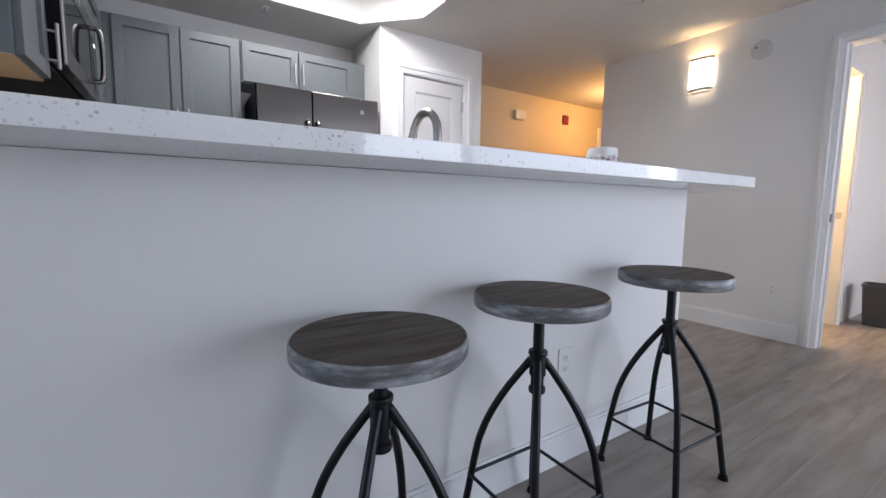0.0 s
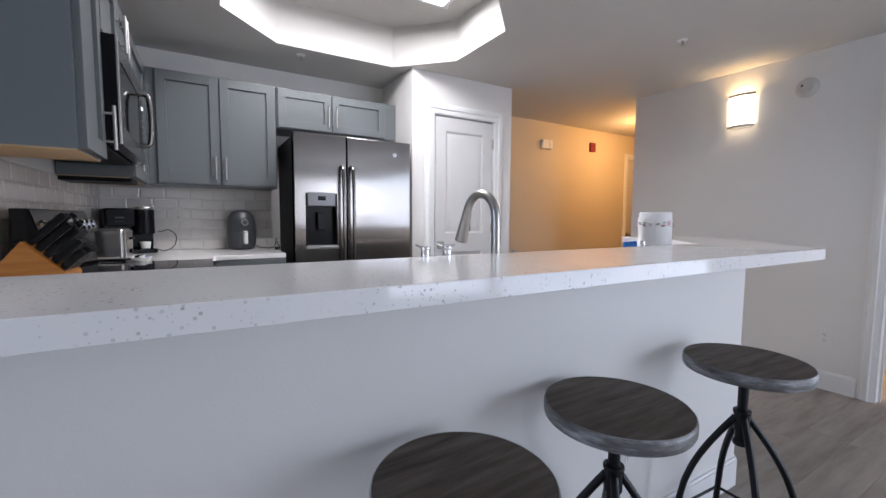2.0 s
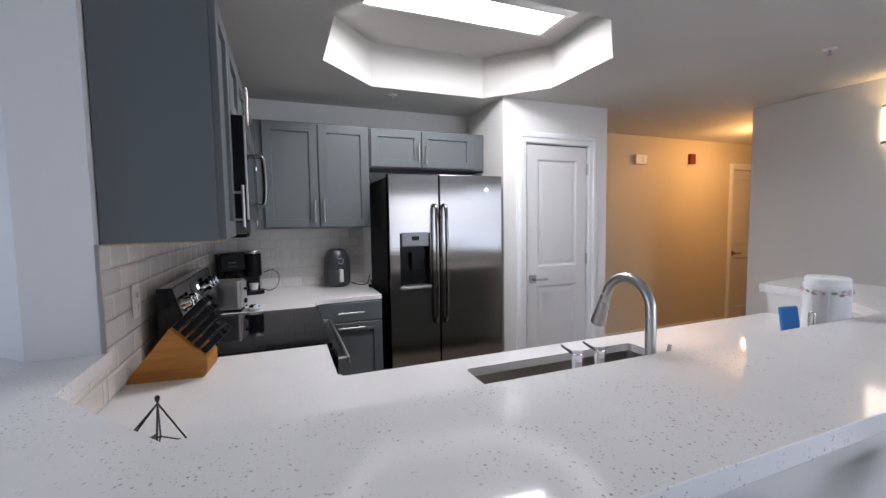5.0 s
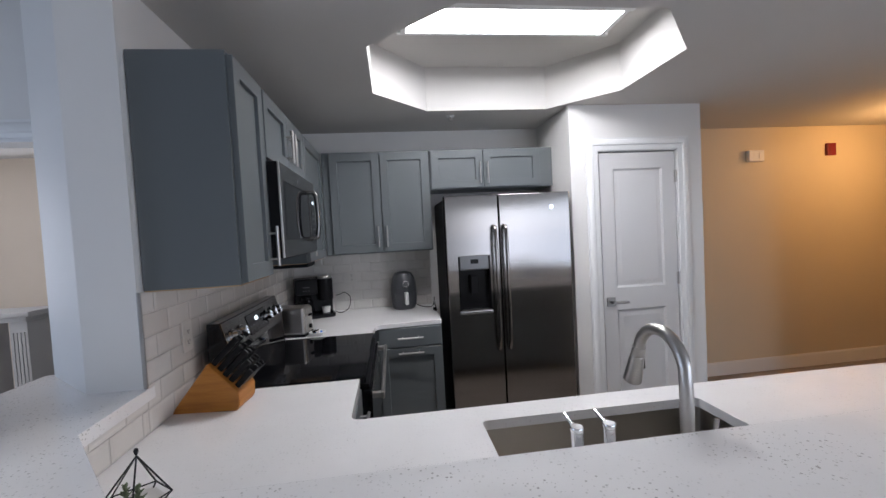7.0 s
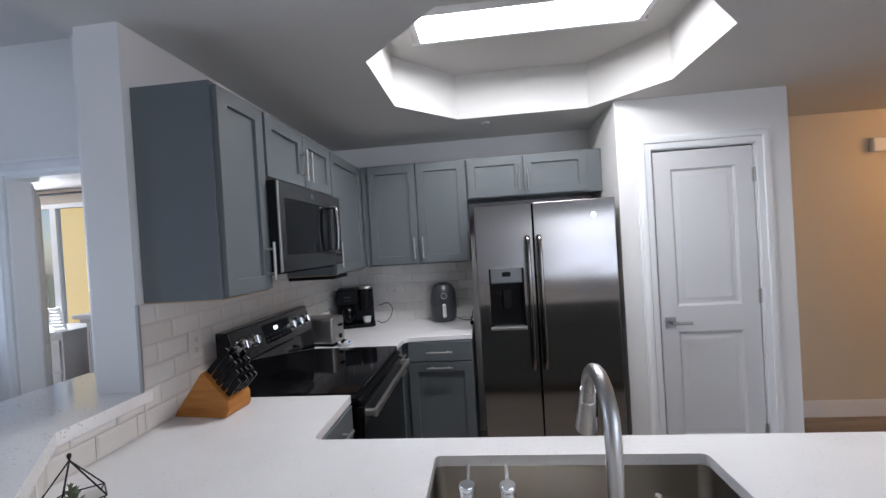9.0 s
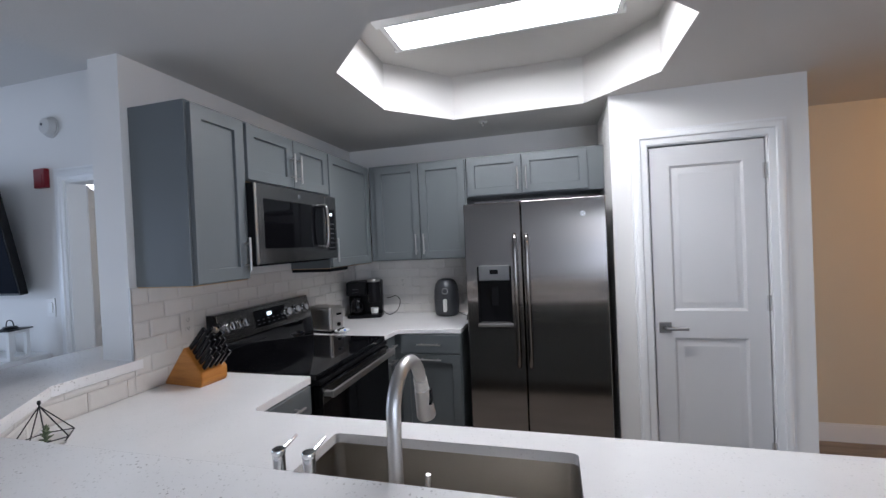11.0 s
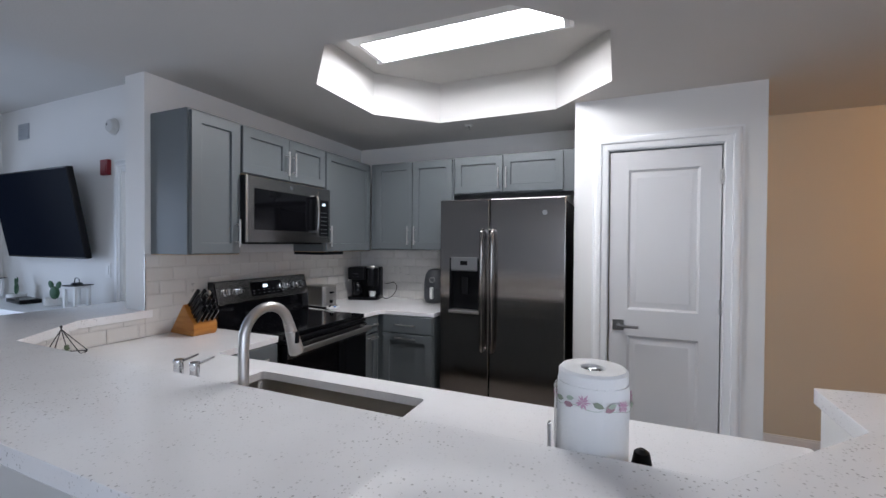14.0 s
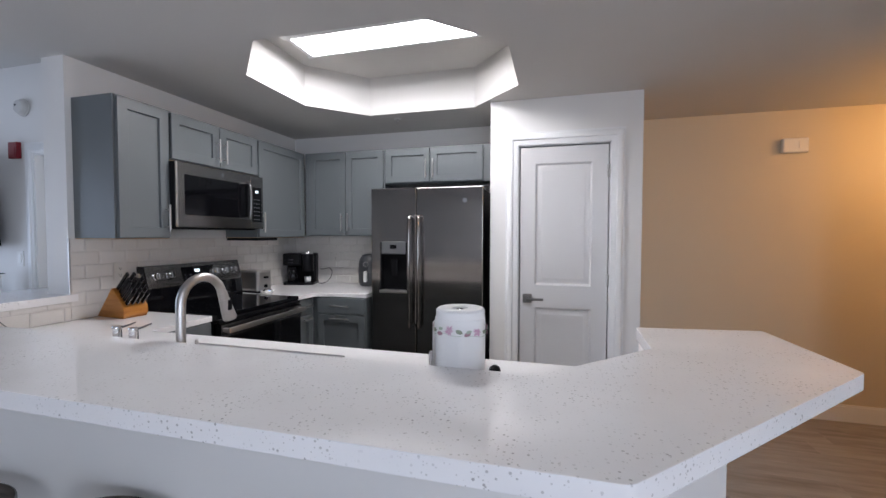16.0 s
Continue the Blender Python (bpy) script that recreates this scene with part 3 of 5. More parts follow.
def base_cabinet(m, w, fronts, label, depth=0.55, toe=True, h=COUNTER - 0.032):
    """fronts: (kind, x0, x1, z0, z1)."""
    root = thing("base_cabinet", m, label, "kitchen cabinet", "base cabinets")
    bm = bm_new()
    box(bm, 0, w, 0, depth, 0.10, h)
    box(bm, 0, w, 0.06, depth, 0, 0.10)
    part("body", bm, CAB, root)
    for kind, x0, x1, z0, z1 in fronts:
        if kind == "drawer":
            bm = bm_new()
            box(bm, x0, x1, -0.021, -0.001, z0, z1, 0.003, 2)
            part("drawer_front", bm, CAB, root, "plain grey slab drawer front")
        else:
            shaker(root, x0, x1, z0, z1, -0.001)
        bar_pull(root, (x0 + x1) / 2, -0.021, z1 - (z1 - z0) / 2 if kind == "drawer" else z1 - 0.028, min(0.17, (x1 - x0) * 0.6), upright=False)
    return root


RB = 0.425                      # left run's base fronts
def lb(y):
    return pose(RB, y, 0, 0, 0, 90)


D0, D1, B0 = 0.785, 0.912, 0.13
base_cabinet(lb(1.93), 0.375, [("drawer", 0.012, 0.365, D0, D1), ("door", 0.012, 0.365, B0, 0.775)], "grey painted base cabinet between the range and the sink run", 0.60)
base_cabinet(lb(3.13), 0.225, [("drawer", 0.008, 0.19, D0, D1), ("door", 0.008, 0.19, B0, 0.775)], "narrow grey painted base cabinet beside the range", 0.60)
base_cabinet(pose(0.427, 3.357, 0), 0.485, [("drawer", 0.055, 0.48, D0, D1), ("door", 0.055, 0.48, B0, 0.775)], "grey painted base cabinet with a drawer beside the refrigerator", 0.65)
for x1, w, wide in ((0.96, 0.53, 0.53), (1.60, 0.64, 0.64), (2.63, 1.03, 0.5)):
    n = 2 if w > 0.6 else 1
    step = (w - 0.01) / n
    fr = []
    for k in range(n):
        fr += [("drawer", 0.01 + k * step, k * step + step - 0.003, D0, D1), ("door", 0.01 + k * step, k * step + step - 0.003, B0, 0.775)]
    base_cabinet(pose(x1, 1.90, 0, 0, 0, 180), w - 0.004, fr, "grey painted base cabinet under the sink run", 0.50, h=COUNTER - (0.26 if 0.9 < x1 < 1.7 else 0.032))


# ---- worktops ----
def rounded(pts, radii, steps=5):
    out, n = [], len(pts)
    for i, (p, r) in enumerate(zip(pts, radii)):
        p, a, b = Vector(p), Vector(pts[i - 1]), Vector(pts[(i + 1) % n])
        if not r:
            out.append(tuple(p))
            continue
        u, v = (a - p).normalized(), (b - p).normalized()
        for k in range(steps + 1):
            t = k / steps
            s, e = p + u * r, p + v * r
            q = s * (1 - t) ** 2 + p * 2 * t * (1 - t) + e * t * t
            out.append(tuple(q))
    return out


T = 0.03
SX0, SX1, SY0, SY1 = 0.852, 1.585, 1.440, 1.818


def worktop_sink():
    bm = bm_new()
    outer = rounded([(KX, 1.654), (0.081, 1.346), (2.33, 1.346), (2.64, 1.662), (2.64, 1.925), (0.440, 1.925), (0.440, 2.312), (KX, 2.316)], [0, 0, 0, 0, 0.01, 0.035, 0.01, 0])
    hole = rounded([(SX0, SY0), (SX1, SY0), (SX1, SY1), (SX0, SY1)], [0.02] * 4)
    for z in (COUNTER, COUNTER - T):
        a = [bm.verts.new((x, y, z)) for x, y in outer]
        b = [bm.verts.new((x, y, z)) for x, y in hole]
        edges = [bm.edges.new((r[i], r[(i + 1) % len(r)])) for r in (a, b) for i in range(len(r))]
        bmesh.ops.triangle_fill(bm, use_beauty=True, use_dissolve=False, edges=edges)
        if z == COUNTER:
            hi = (a, b)
    for r, s in zip(hi, (a, b)):
        for i in range(len(r)):
            bm.faces.new((r[i], r[(i + 1) % len(r)], s[(i + 1) % len(r)], s[i]))
    bmesh.ops.remove_doubles(bm, verts=bm.verts[:], dist=0.0001)
    return tagged(flat(part("kitchen_worktop", bm, PALEQUARTZ)), "white speckled quartz worktop with a sink cut-out", "worktop")


worktop_sink()
bm = bm_new()
prism(bm, rounded([(KX, 3.118), (0.452, 3.118), (0.470, 3.33), (0.915, 3.36), (0.915, KY), (KX, KY)], [0, 0.01, 0.05, 0.01, 0, 0]), COUNTER - T, COUNTER, 0.002)
tagged(flat(part("kitchen_worktop", bm, PALEQUARTZ)), "white speckled quartz corner worktop beside the range", "worktop")
bm = bm_new()
prism(bm, rounded([(KX + 0.012, WALLEND + 0.035), (-0.36, WALLEND + 0.035), (-0.62, 2.27), (-0.69, 2.25), (-0.70, 1.55), (-0.28, 0.953), (2.478, 0.958), (3.10, 1.59), (3.075, 2.035), (2.658, 1.975), (2.650, 1.69), (2.34, 1.366), (0.084, 1.364), (-0.185, 1.682)],
                  [0, 0, 0, 0, 0.02, 0.02, 0.012, 0.012, 0.01, 0.008, 0, 0, 0, 0]), BAR - 0.04, BAR, 0.0015)
bmesh.ops.triangulate(bm, faces=[f for f in bm.faces if len(f.verts) > 4])
tagged(flat(part("breakfast_bar_top", bm, QUARTZ)), "white speckled quartz breakfast bar top with angled ends", "bar top")

# sink
bm = bm_new()
z1, z0, g = COUNTER - T - 0.001, COUNTER - 0.235, 0.006
ring = []
for inset, z, r in ((-0.03, z1, 0.03), (-0.008, z1, 0.03), (-0.008, z1 - 0.004, 0.03), (0.004, z0 + 0.02, 0.03), (0.025, z0, 0.03), (0.3, z0 - 0.004, 0.0)):
    if r:
        loop = rounded([(SX0 + inset, SY0 + inset), (SX1 - inset, SY0 + inset), (SX1 - inset, SY1 - inset), (SX0 + inset, SY1 - inset)], [r] * 4, 4)
    else:
        c = Vector(((SX0 + SX1) / 2, (SY0 + SY1) / 2))
        loop = [tuple(c + (Vector(p[:2]) - c) * 0.12) for p in ring[-1][1]]
    ring.append(([bm.verts.new((x, y, z)) for x, y in loop], loop))
for (a, _), (b, _) in zip(ring, ring[1:]):
    for i in range(len(a)):
        bm.faces.new((a[i], a[(i + 1) % len(a)], b[(i + 1) % len(a)], b[i]))
bm.faces.new(ring[-1][0])
sink = thing("kitchen_sink", pose(0, 0, 0), "undermounted stainless steel single-bowl sink", "sink")
part("bowl", bm, SINKSTEEL, sink)
bm = bm_new()
lathe(bm, [(0.045, z0 + 0.001), (0.043, z0 + 0.004), (0.03, z0 + 0.003), (0.02, z0 + 0.0035)], ((SX0 + SX1) / 2, (SY0 + SY1) / 2, 0), 24)
part("drain", bm, CHROME, sink, "round steel drain strainer")


# ---- tiles ----
def tile_mesh(w, h, t=0.0075, b=0.012):
    bm = bm_new()
    g = 0.001
    base = [(g, 0, g), (w - g, 0, g), (w - g, 0, h - g), (g, 0, h - g)]
    low = [(x, -t * 0.66, z) for x, _, z in base]
    top = [(x + (b if x < w / 2 else -b), -t, z + (b if z < h / 2 else -b)) for x, _, z in base]
    rows = [[bm.verts.new(p) for p in r] for r in (base, low, top)]
    for a, c in zip(rows, rows[1:]):
        for k in range(4):
            bm.faces.new((a[k], a[(k + 1) % 4], c[(k + 1) % 4], c[k]))
    bm.faces.new(rows[-1])
    bmesh.ops.recalc_face_normals(bm, faces=bm.faces[:])
    me = bpy.data.meshes.new("tile")
    bm.to_mesh(me)
    bm.free()
    me.materials.append(TILE)
    return me


TW, TH = 0.152, 0.076
MESHES = {}


def tile_run(parent, x0, y0, angle, length, z0, z1, mark=0.0):
    """Running-bond tiles along a line; the face looks to the line's right."""
    row, z = 0, z0
    c, s = math.cos(radians(angle)), math.sin(radians(angle))
    while z < z1 - 0.008:
        h = min(TH, z1 - z)
        x = -TW / 2 if row % 2 else 0.0
        while x < length - 0.008:
            a, b = max(x, 0), min(x + TW, length)
            if b - a > 0.012:
                key = (round(b - a, 3), round(h, 3))
                if key not in MESHES:
                    MESHES[key] = tile_mesh(b - a, h, b=min(0.009, (b - a) * 0.35, h * 0.35))
                ob = new("tile", MESHES[key])
                ob.parent = parent
                ob.matrix_basis = pose(x0 + a * c + 0.0025 * s, y0 + a * s - 0.0025 * c, z, 0, 0, angle)
            x += TW
        row, z = row + 1, z + TH


def grout(name, x0, y0, angle, length, z0, z1):
    bm = bm_new()
    box(bm, 0, length, -0.0035, 0.0, z0, z1)
    return tagged(part(name, bm, GROUT, at=pose(x0, y0, 0, 0, 0, angle)), "pale grout bed behind the tiles", kind="structure")


# ---- appliances ----
def refrigerator():
    x0, x1, yf, h = 0.972, 1.862, 3.335, 1.79
    root = thing("refrigerator", pose(x0, yf, 0), "stainless steel side-by-side refrigerator with an ice dispenser", "refrigerator")
    w = x1 - x0
    split = 0.375
    bm = bm_new()
    box(bm, 0.004, w - 0.004, 0.07, 0.66, 0.03, h - 0.018, 0.004)
    part("cabinet_body", bm, BLACKMATT, root, "dark grey steel body")
    dx0, dx1, dz0, dz1 = 0.075, 0.30, 0.985, 1.372
    bm = bm_new()
    rows = []
    for (a0, a1, b0, b1), d in (((0, split - 0.003, 0.06, h - 0.002), 0.062), ((0, split - 0.003, 0.06, h - 0.002), 0.005), ((0.005, split - 0.008, 0.065, h - 0.007), 0.0), ((dx0, dx1, dz0, dz1), 0.0), ((dx0, dx1, dz0, dz1), 0.06)):
        rows.append([bm.verts.new(p) for p in ((a0, d, b0), (a1, d, b0), (a1, d, b1), (a0, d, b1))])
    for p, q in zip(rows, rows[1:]):
        for k in range(4):
            bm.faces.new((p[k], p[(k + 1) % 4], q[(k + 1) % 4], q[k]))
    bm.faces.new(rows[-1])
    bm.faces.new(rows[0])
    left = part("door", bm, STEEL, root, "stainless steel freezer door")
    bm = bm_new()
    box(bm, split + 0.003, w, 0, 0.062, 0.06, h - 0.002, 0.006, 3)
    right = part("door", bm, STEEL, root, "stainless steel fridge door")
    for door, x in ((left, split - 0.042), (right, split + 0.032)):
        bm = bm_new()
        tube(bm, smooth_path([(x, 0.0, 0.72), (x, -0.045, 0.745), (x, -0.058, 0.95), (x, -0.062, 1.15), (x, -0.058, 1.38), (x, -0.045, 1.545), (x, 0.0, 1.57)], 5), 0.0125, 12)
        part("handle", bm, STEEL, door, "bowed stainless steel bar handle")
    bm = bm_new()
    box(bm, dx0 + 0.002, dx1 - 0.002, 0.052, 0.058, dz0, dz1)
    box(bm, dx0, dx0 + 0.012, -0.004, 0.055, dz0 + 0.01, dz1, 0.003)
    box(bm, dx1 - 0.012, dx1, -0.004, 0.055, dz0 + 0.01, dz1, 0.003)
    part("dispenser", bm, BLACK, left, "black recessed ice and water dispenser")
    bm = bm_new()
    box(bm, dx0 + 0.012, dx1 - 0.012, -0.006, 0.05, dz1 - 0.095, dz1 + 0.006, 0.006)
    part("control_panel", bm, PANELGREY, left, "grey dispenser control panel")
    bm = bm_new()
    box(bm, dx0 + 0.085, dx1 - 0.085, -0.0075, -0.0062, dz1 - 0.052, dz1 - 0.022)
    part("display", bm, BLACK, left, "small dark dispenser display")
    bm = bm_new()
    box(bm, dx0 - 0.004, dx1 + 0.004, -0.014, 0.05, dz0 - 0.012, dz0 + 0.012, 0.005)
    part("drip_tray", bm, NICKEL, left, "satin drip tray lip")
    bm = bm_new()
    box(bm, dx0 + 0.085, dx1 - 0.085, 0.012, 0.03, dz0 + 0.12, dz0 + 0.25, 0.006)
    part("paddle", bm, BLACK, left, "grey dispenser paddle")
    bm = bm_new()
    cyl(bm, (w - 0.135, 0.001, h - 0.105), (w - 0.135, -0.002, h - 0.105), 0.017, seg=24)
    part("badge", bm, CHROME, right, "round silver badge")
    bm = bm_new()
    box(bm, 0.01, w - 0.01, 0.02, 0.5, 0.0, 0.055)
    part("kick_grille", bm, BLACKMATT, root, "black kick grille")
    bm = bm_new()
    box(bm, 0.02, 0.10, 0.02, 0.1, h - 0.017, h - 0.001, 0.003)
    part("hinge_cover", bm, BLACKMATT, root, "dark hinge cover on top")
    bm = bm_new()
    box(bm, w - 0.10, w - 0.02, 0.02, 0.1, h - 0.017, h - 0.001, 0.003)
    part("hinge_cover", bm, BLACKMATT, root, "dark hinge cover on top")


refrigerator()


def electric_range():
    y0, y1 = 2.322, 3.112
    w = y1 - y0
    front = 0.455
    root = thing("electric_range", pose(front, y0, 0, 0, 0, 90), "slate stainless electric range with a black ceramic cooktop", "range")
    d = front - KX - 0.004
    bm = bm_new()
    box(bm, 0.004, w - 0.004, 0.03, d, 0.02, 0.925)
    part("body", bm, BLACKMATT, root, "black enamelled range body")
    bm = bm_new()
    box(bm, 0.0, w, -0.008, d - 0.13, 0.925, 0.953, 0.004)
    flat(part("cooktop", bm, GLASSBLACK, root, "black ceramic glass cooktop"))
    bm = bm_new()
    box(bm, 0.0, w, -0.022, 0.028, 0.900, 0.922, 0.005)
    part("vent_strip", bm, BLACKMATT, root, "black vented strip under the cooktop")
    bm = bm_new()
    box(bm, 0.006, w - 0.006, -0.03, 0.028, 0.25, 0.895, 0.008)
    door = part("oven_door", bm, GLASSBLACK, root, "black glass oven door")
    bm = bm_new()
    box(bm, 0.006, w - 0.006, -0.033, -0.031, 0.815, 0.892, 0.001)
    part("top_trim", bm, RANGESTEEL, door, "slate steel top trim of the oven door")
    bm = bm_new()
    box(bm, 0.012, w - 0.012, -0.084, -0.068, 0.845, 0.879, 0.006, 3)
    for x in (0.028, w - 0.028):
        box(bm, x - 0.014, x + 0.014, -0.070, -0.031, 0.850, 0.874, 0.004)
    part("handle", bm, NICKEL, door, "flat stainless oven door handle bar")
    bm = bm_new()
    box(bm, 0.006, w - 0.006, -0.028, 0.028, 0.045, 0.24, 0.006)
    part("storage_drawer", bm, RANGESTEEL, root, "slate steel storage drawer")
    # backguard, leaning back
    bm = bm_new()
    b0, b1 = d - 0.130, d - 0.050
    prof = [(b0 - 0.012, 0.953), (b0 - 0.004, 1.075), (b0 - 0.006, 1.08), (b0 + 0.034, 1.225), (b1, 1.225), (b1, 0.953)]
    rows = [[bm.verts.new((x, y, z)) for y, z in prof] for x in (0.0, w)]
    n = len(prof)
    for k in range(n):
        bm.faces.new((rows[0][k], rows[0][(k + 1) % n], rows[1][(k + 1) % n], rows[1][k]))
    bm.faces.new(rows[0])
    bm.faces.new(rows[1][::-1])
    guard = part("backguard", bm, GLASSBLACK, root, "black back panel")
    lean = math.degrees(math.atan2(0.040, 0.145))
    face = pose(0, b0 - 0.006, 1.08, -lean, 0, 0)
    bm = bm_new()
    box(bm, 0.008, w - 0.008, -0.004, 0, 0.003, 0.147, 0.002)
    part("control_face", bm, RANGESTEEL, guard, "slate stainless control face", face)
    bm = bm_new()
    box(bm, 0.26, 0.53, -0.006, -0.0042, 0.03, 0.125, 0.002)
    part("control_glass", bm, GLASSBLACK, guard, "black touch control glass", face)
    bm = bm_new()
    for k, dx in enumerate((0, 0.013, 0.026)):
        box(bm, 0.365 + dx, 0.374 + dx, -0.0075, -0.0062, 0.085, 0.104)
    part("clock_display", bm, GLOW, guard, "lit white clock digits", face)
    for i in range(6):
        for j in range(2):
            bm = bm_new()
            box(bm, 0.275 + i * 0.042, 0.290 + i * 0.042, -0.0072, -0.0062, 0.045 + j * 0.022, 0.049 + j * 0.022)
            part("touch_key", bm, GREYPL, guard, "faint grey touch key mark", face)
    for x in (0.075, 0.165, w - 0.255, w - 0.165, w - 0.075):
        bm = bm_new()
        cyl(bm, (x, -0.004, 0.075), (x, -0.012, 0.075), 0.032, 0.030, 28)
        cyl(bm, (x, -0.012, 0.075), (x, -0.034, 0.075), 0.025, 0.022, 28, 0.002)
        box(bm, x - 0.004, x + 0.004, -0.037, -0.03, 0.056, 0.094, 0.001)
        part("knob", bm, CHROME, guard, "round chrome burner knob", face)


electric_range()


def microwave():
    y0, y1, z0, z1, front = 2.328, 3.088, 1.474, 1.870, 0.166
    w, h = y1 - y0, z1 - z0
    root = thing("microwave_oven", pose(front, y0, z0, 0, 0, 90), "slate stainless over-the-range microwave under a cabinet", "microwave")
    d = front - KX - 0.004
    bm = bm_new()
    box(bm, 0.0, w, 0.035, d, 0.0, h, 0.003)
    box(bm, -0.0025, -0.0005, 0.004, d, 0.0, h, 0.0005)
    part("body", bm, BLACK, root, "black metal body")
    dw = w - 0.135
    bm = bm_new()
    for b in ((0.004, dw, 0.0, 0.075), (0.004, dw, h - 0.07, h), (0.004, 0.06, 0.075, h - 0.07), (dw - 0.02, dw, 0.075, h - 0.07)):
        box(bm, b[0], b[1], 0.0, 0.034, b[2], b[3])
    door = part("door", bm, RANGESTEEL, root, "slate stainless door frame")
    bm = bm_new()
    box(bm, 0.0, 0.013, -0.003, 0.036, 0.0, h, 0.002)
    part("edge_trim", bm, NICKEL, door, "bright steel edge trim")
    bm = bm_new()
    box(bm, 0.061, dw - 0.021, 0.003, 0.03, 0.076, h - 0.071)
    part("window", bm, GLASSBLACK, door, "black glass window")
    bm = bm_new()
    x = dw - 0.05
    tube(bm, smooth_path([(x, 0.0, 0.075), (x, -0.035, 0.08), (x, -0.045, 0.12), (x, -0.048, h / 2), (x, -0.045, h - 0.12), (x, -0.035, h - 0.075), (x, 0.0, h - 0.07)], 5), 0.012, 12)
    part("handle", bm, RANGESTEEL, door, "bowed dark steel door handle")
    bm = bm_new()
    box(bm, dw + 0.002, w, 0.0, 0.034, 0.0, h, 0.002)
    panel = part("control_panel", bm, RANGESTEEL, root, "slate steel control panel")
    bm = bm_new()
    box(bm, dw + 0.018, w - 0.02, -0.0015, 0.001, 0.05, h - 0.085)
    part("control_glass", bm, GLASSBLACK, panel, "black keypad glass")
    bm = bm_new()
    for i in range(2):
        box(bm, dw + 0.05 + i * 0.016, dw + 0.06 + i * 0.016, -0.003, -0.0016, h - 0.125, h - 0.11)
    part("clock_display", bm, GLOW, panel, "lit clock digits")
    for i in range(3):
        for j in range(6):
            bm = bm_new()
            box(bm, dw + 0.032 + i * 0.024, dw + 0.044 + i * 0.024, -0.0028, -0.0016, 0.065 + j * 0.03, 0.072 + j * 0.03)
            part("key", bm, GREYPL, panel, "grey keypad mark")
    bm = bm_new()
    cyl(bm, (0.36, 0.0, h - 0.035), (0.36, -0.002, h - 0.035), 0.013, seg=20)
    part("badge", bm, CHROME, door, "round silver badge")
    bm = bm_new()
    box(bm, 0.03, w - 0.03, 0.05, d - 0.03, -0.012, 0.0, 0.003)
    part("vent_grille", bm, BLACKMATT, root, "dark underside vent grille")


microwave()
bm = bm_new()
box(bm, KX + 0.002, 0.10, 3.10, 3.34, 1.380, 1.404, 0.003)
tagged(part("under_cabinet_light", bm, BLACKMATT), "dark slim fixture mounted under the corner wall cabinet", "light fixture")


# ---- faucet and soap ----
def faucet():
    root = thing("kitchen_faucet", pose(1.228, 1.400, COUNTER), "brushed nickel pull-down gooseneck faucet behind the sink", "faucet")
    bm = bm_new()
    cyl(bm, (0, 0, 0), (0, 0, 0.05), 0.026, 0.024, 28, 0.003)
    part("base", bm, NICKEL, root)
    bm = bm_new()
    pts = [(0, 0, 0.045), (0, 0, 0.14), (0, 0, 0.225)]
    R = 0.086
    for k in range(1, 13):
        a = math.pi * k / 12 * 0.93
        pts.append((0, R - R * math.cos(a), 0.248 + R * math.sin(a)))
    tube(bm, pts, 0.0145, 16)
    part("neck", bm, NICKEL, root)
    e = Vector(pts[-1])
    d = (Vector(pts[-1]) - Vector(pts[-2])).normalized()
    bm = bm_new()
    cyl(bm, e - d * 0.005, e + d * 0.02, 0.0165, seg=20)
    cyl(bm, e + d * 0.02, e + d * 0.102, 0.0175, 0.024, 24, 0.003)
    head = part("spray_head", bm, NICKEL, root, "tapered spray head")
    bm = bm_new()
    c = e + d * 0.045
    box(bm, c.x + 0.012, c.x + 0.0225, c.y - 0.008, c.y + 0.008, c.z - 0.019, c.z + 0.019, 0.004)
    part("button", bm, BLACK, head, "black spray button")
    bm = bm_new()
    cyl(bm, (0.02, 0, 0.07), (0.05, 0, 0.07), 0.013, seg=16)
    tube(bm, [(0.045, 0, 0.07), (0.06, 0, 0.09), (0.068, -0.005, 0.15)], [0.007, 0.006, 0.005], 10)
    part("lever", bm, NICKEL, root, "small side lever")


faucet()


def soap(x, y):
    root = thing("soap_dispenser", pose(x, y, COUNTER), "clear soap bottle with a chrome pump beside the sink", "soap dispenser", "soap dispensers")
    bm = bm_new()
    lathe(bm, [(0.024, 0.0), (0.027, 0.004), (0.027, 0.095), (0.0285, 0.099), (0.0285, 0.106), (0.024, 0.113), (0.013, 0.118)], seg=28)
    part("bottle", bm, SOAP, root, "translucent white bottle")
    bm = bm_new()
    lathe(bm, [(0.0125, 0.112), (0.0135, 0.117), (0.0135, 0.122), (0.0130, 0.125), (0.0130, 0.160), (0.0142, 0.162), (0.0142, 0.170), (0.0130, 0.172)], seg=24)
    part("pump", bm, CHROME, root, "chrome pump head")
    bm = bm_new()
    tube(bm, [(0.0, 0.006, 0.164), (0.0, 0.035, 0.167), (0.0, 0.062, 0.172)], [0.0048, 0.0038, 0.003], 10)
    part("spout", bm, CHROME, root, "thin chrome pump spout")
    return root


SOAP = material("frosted_plastic", (0.75, 0.76, 0.75), 0.25, Transmission_Weight=0.3)
soap(0.969, 1.392)
soap(1.041, 1.392)


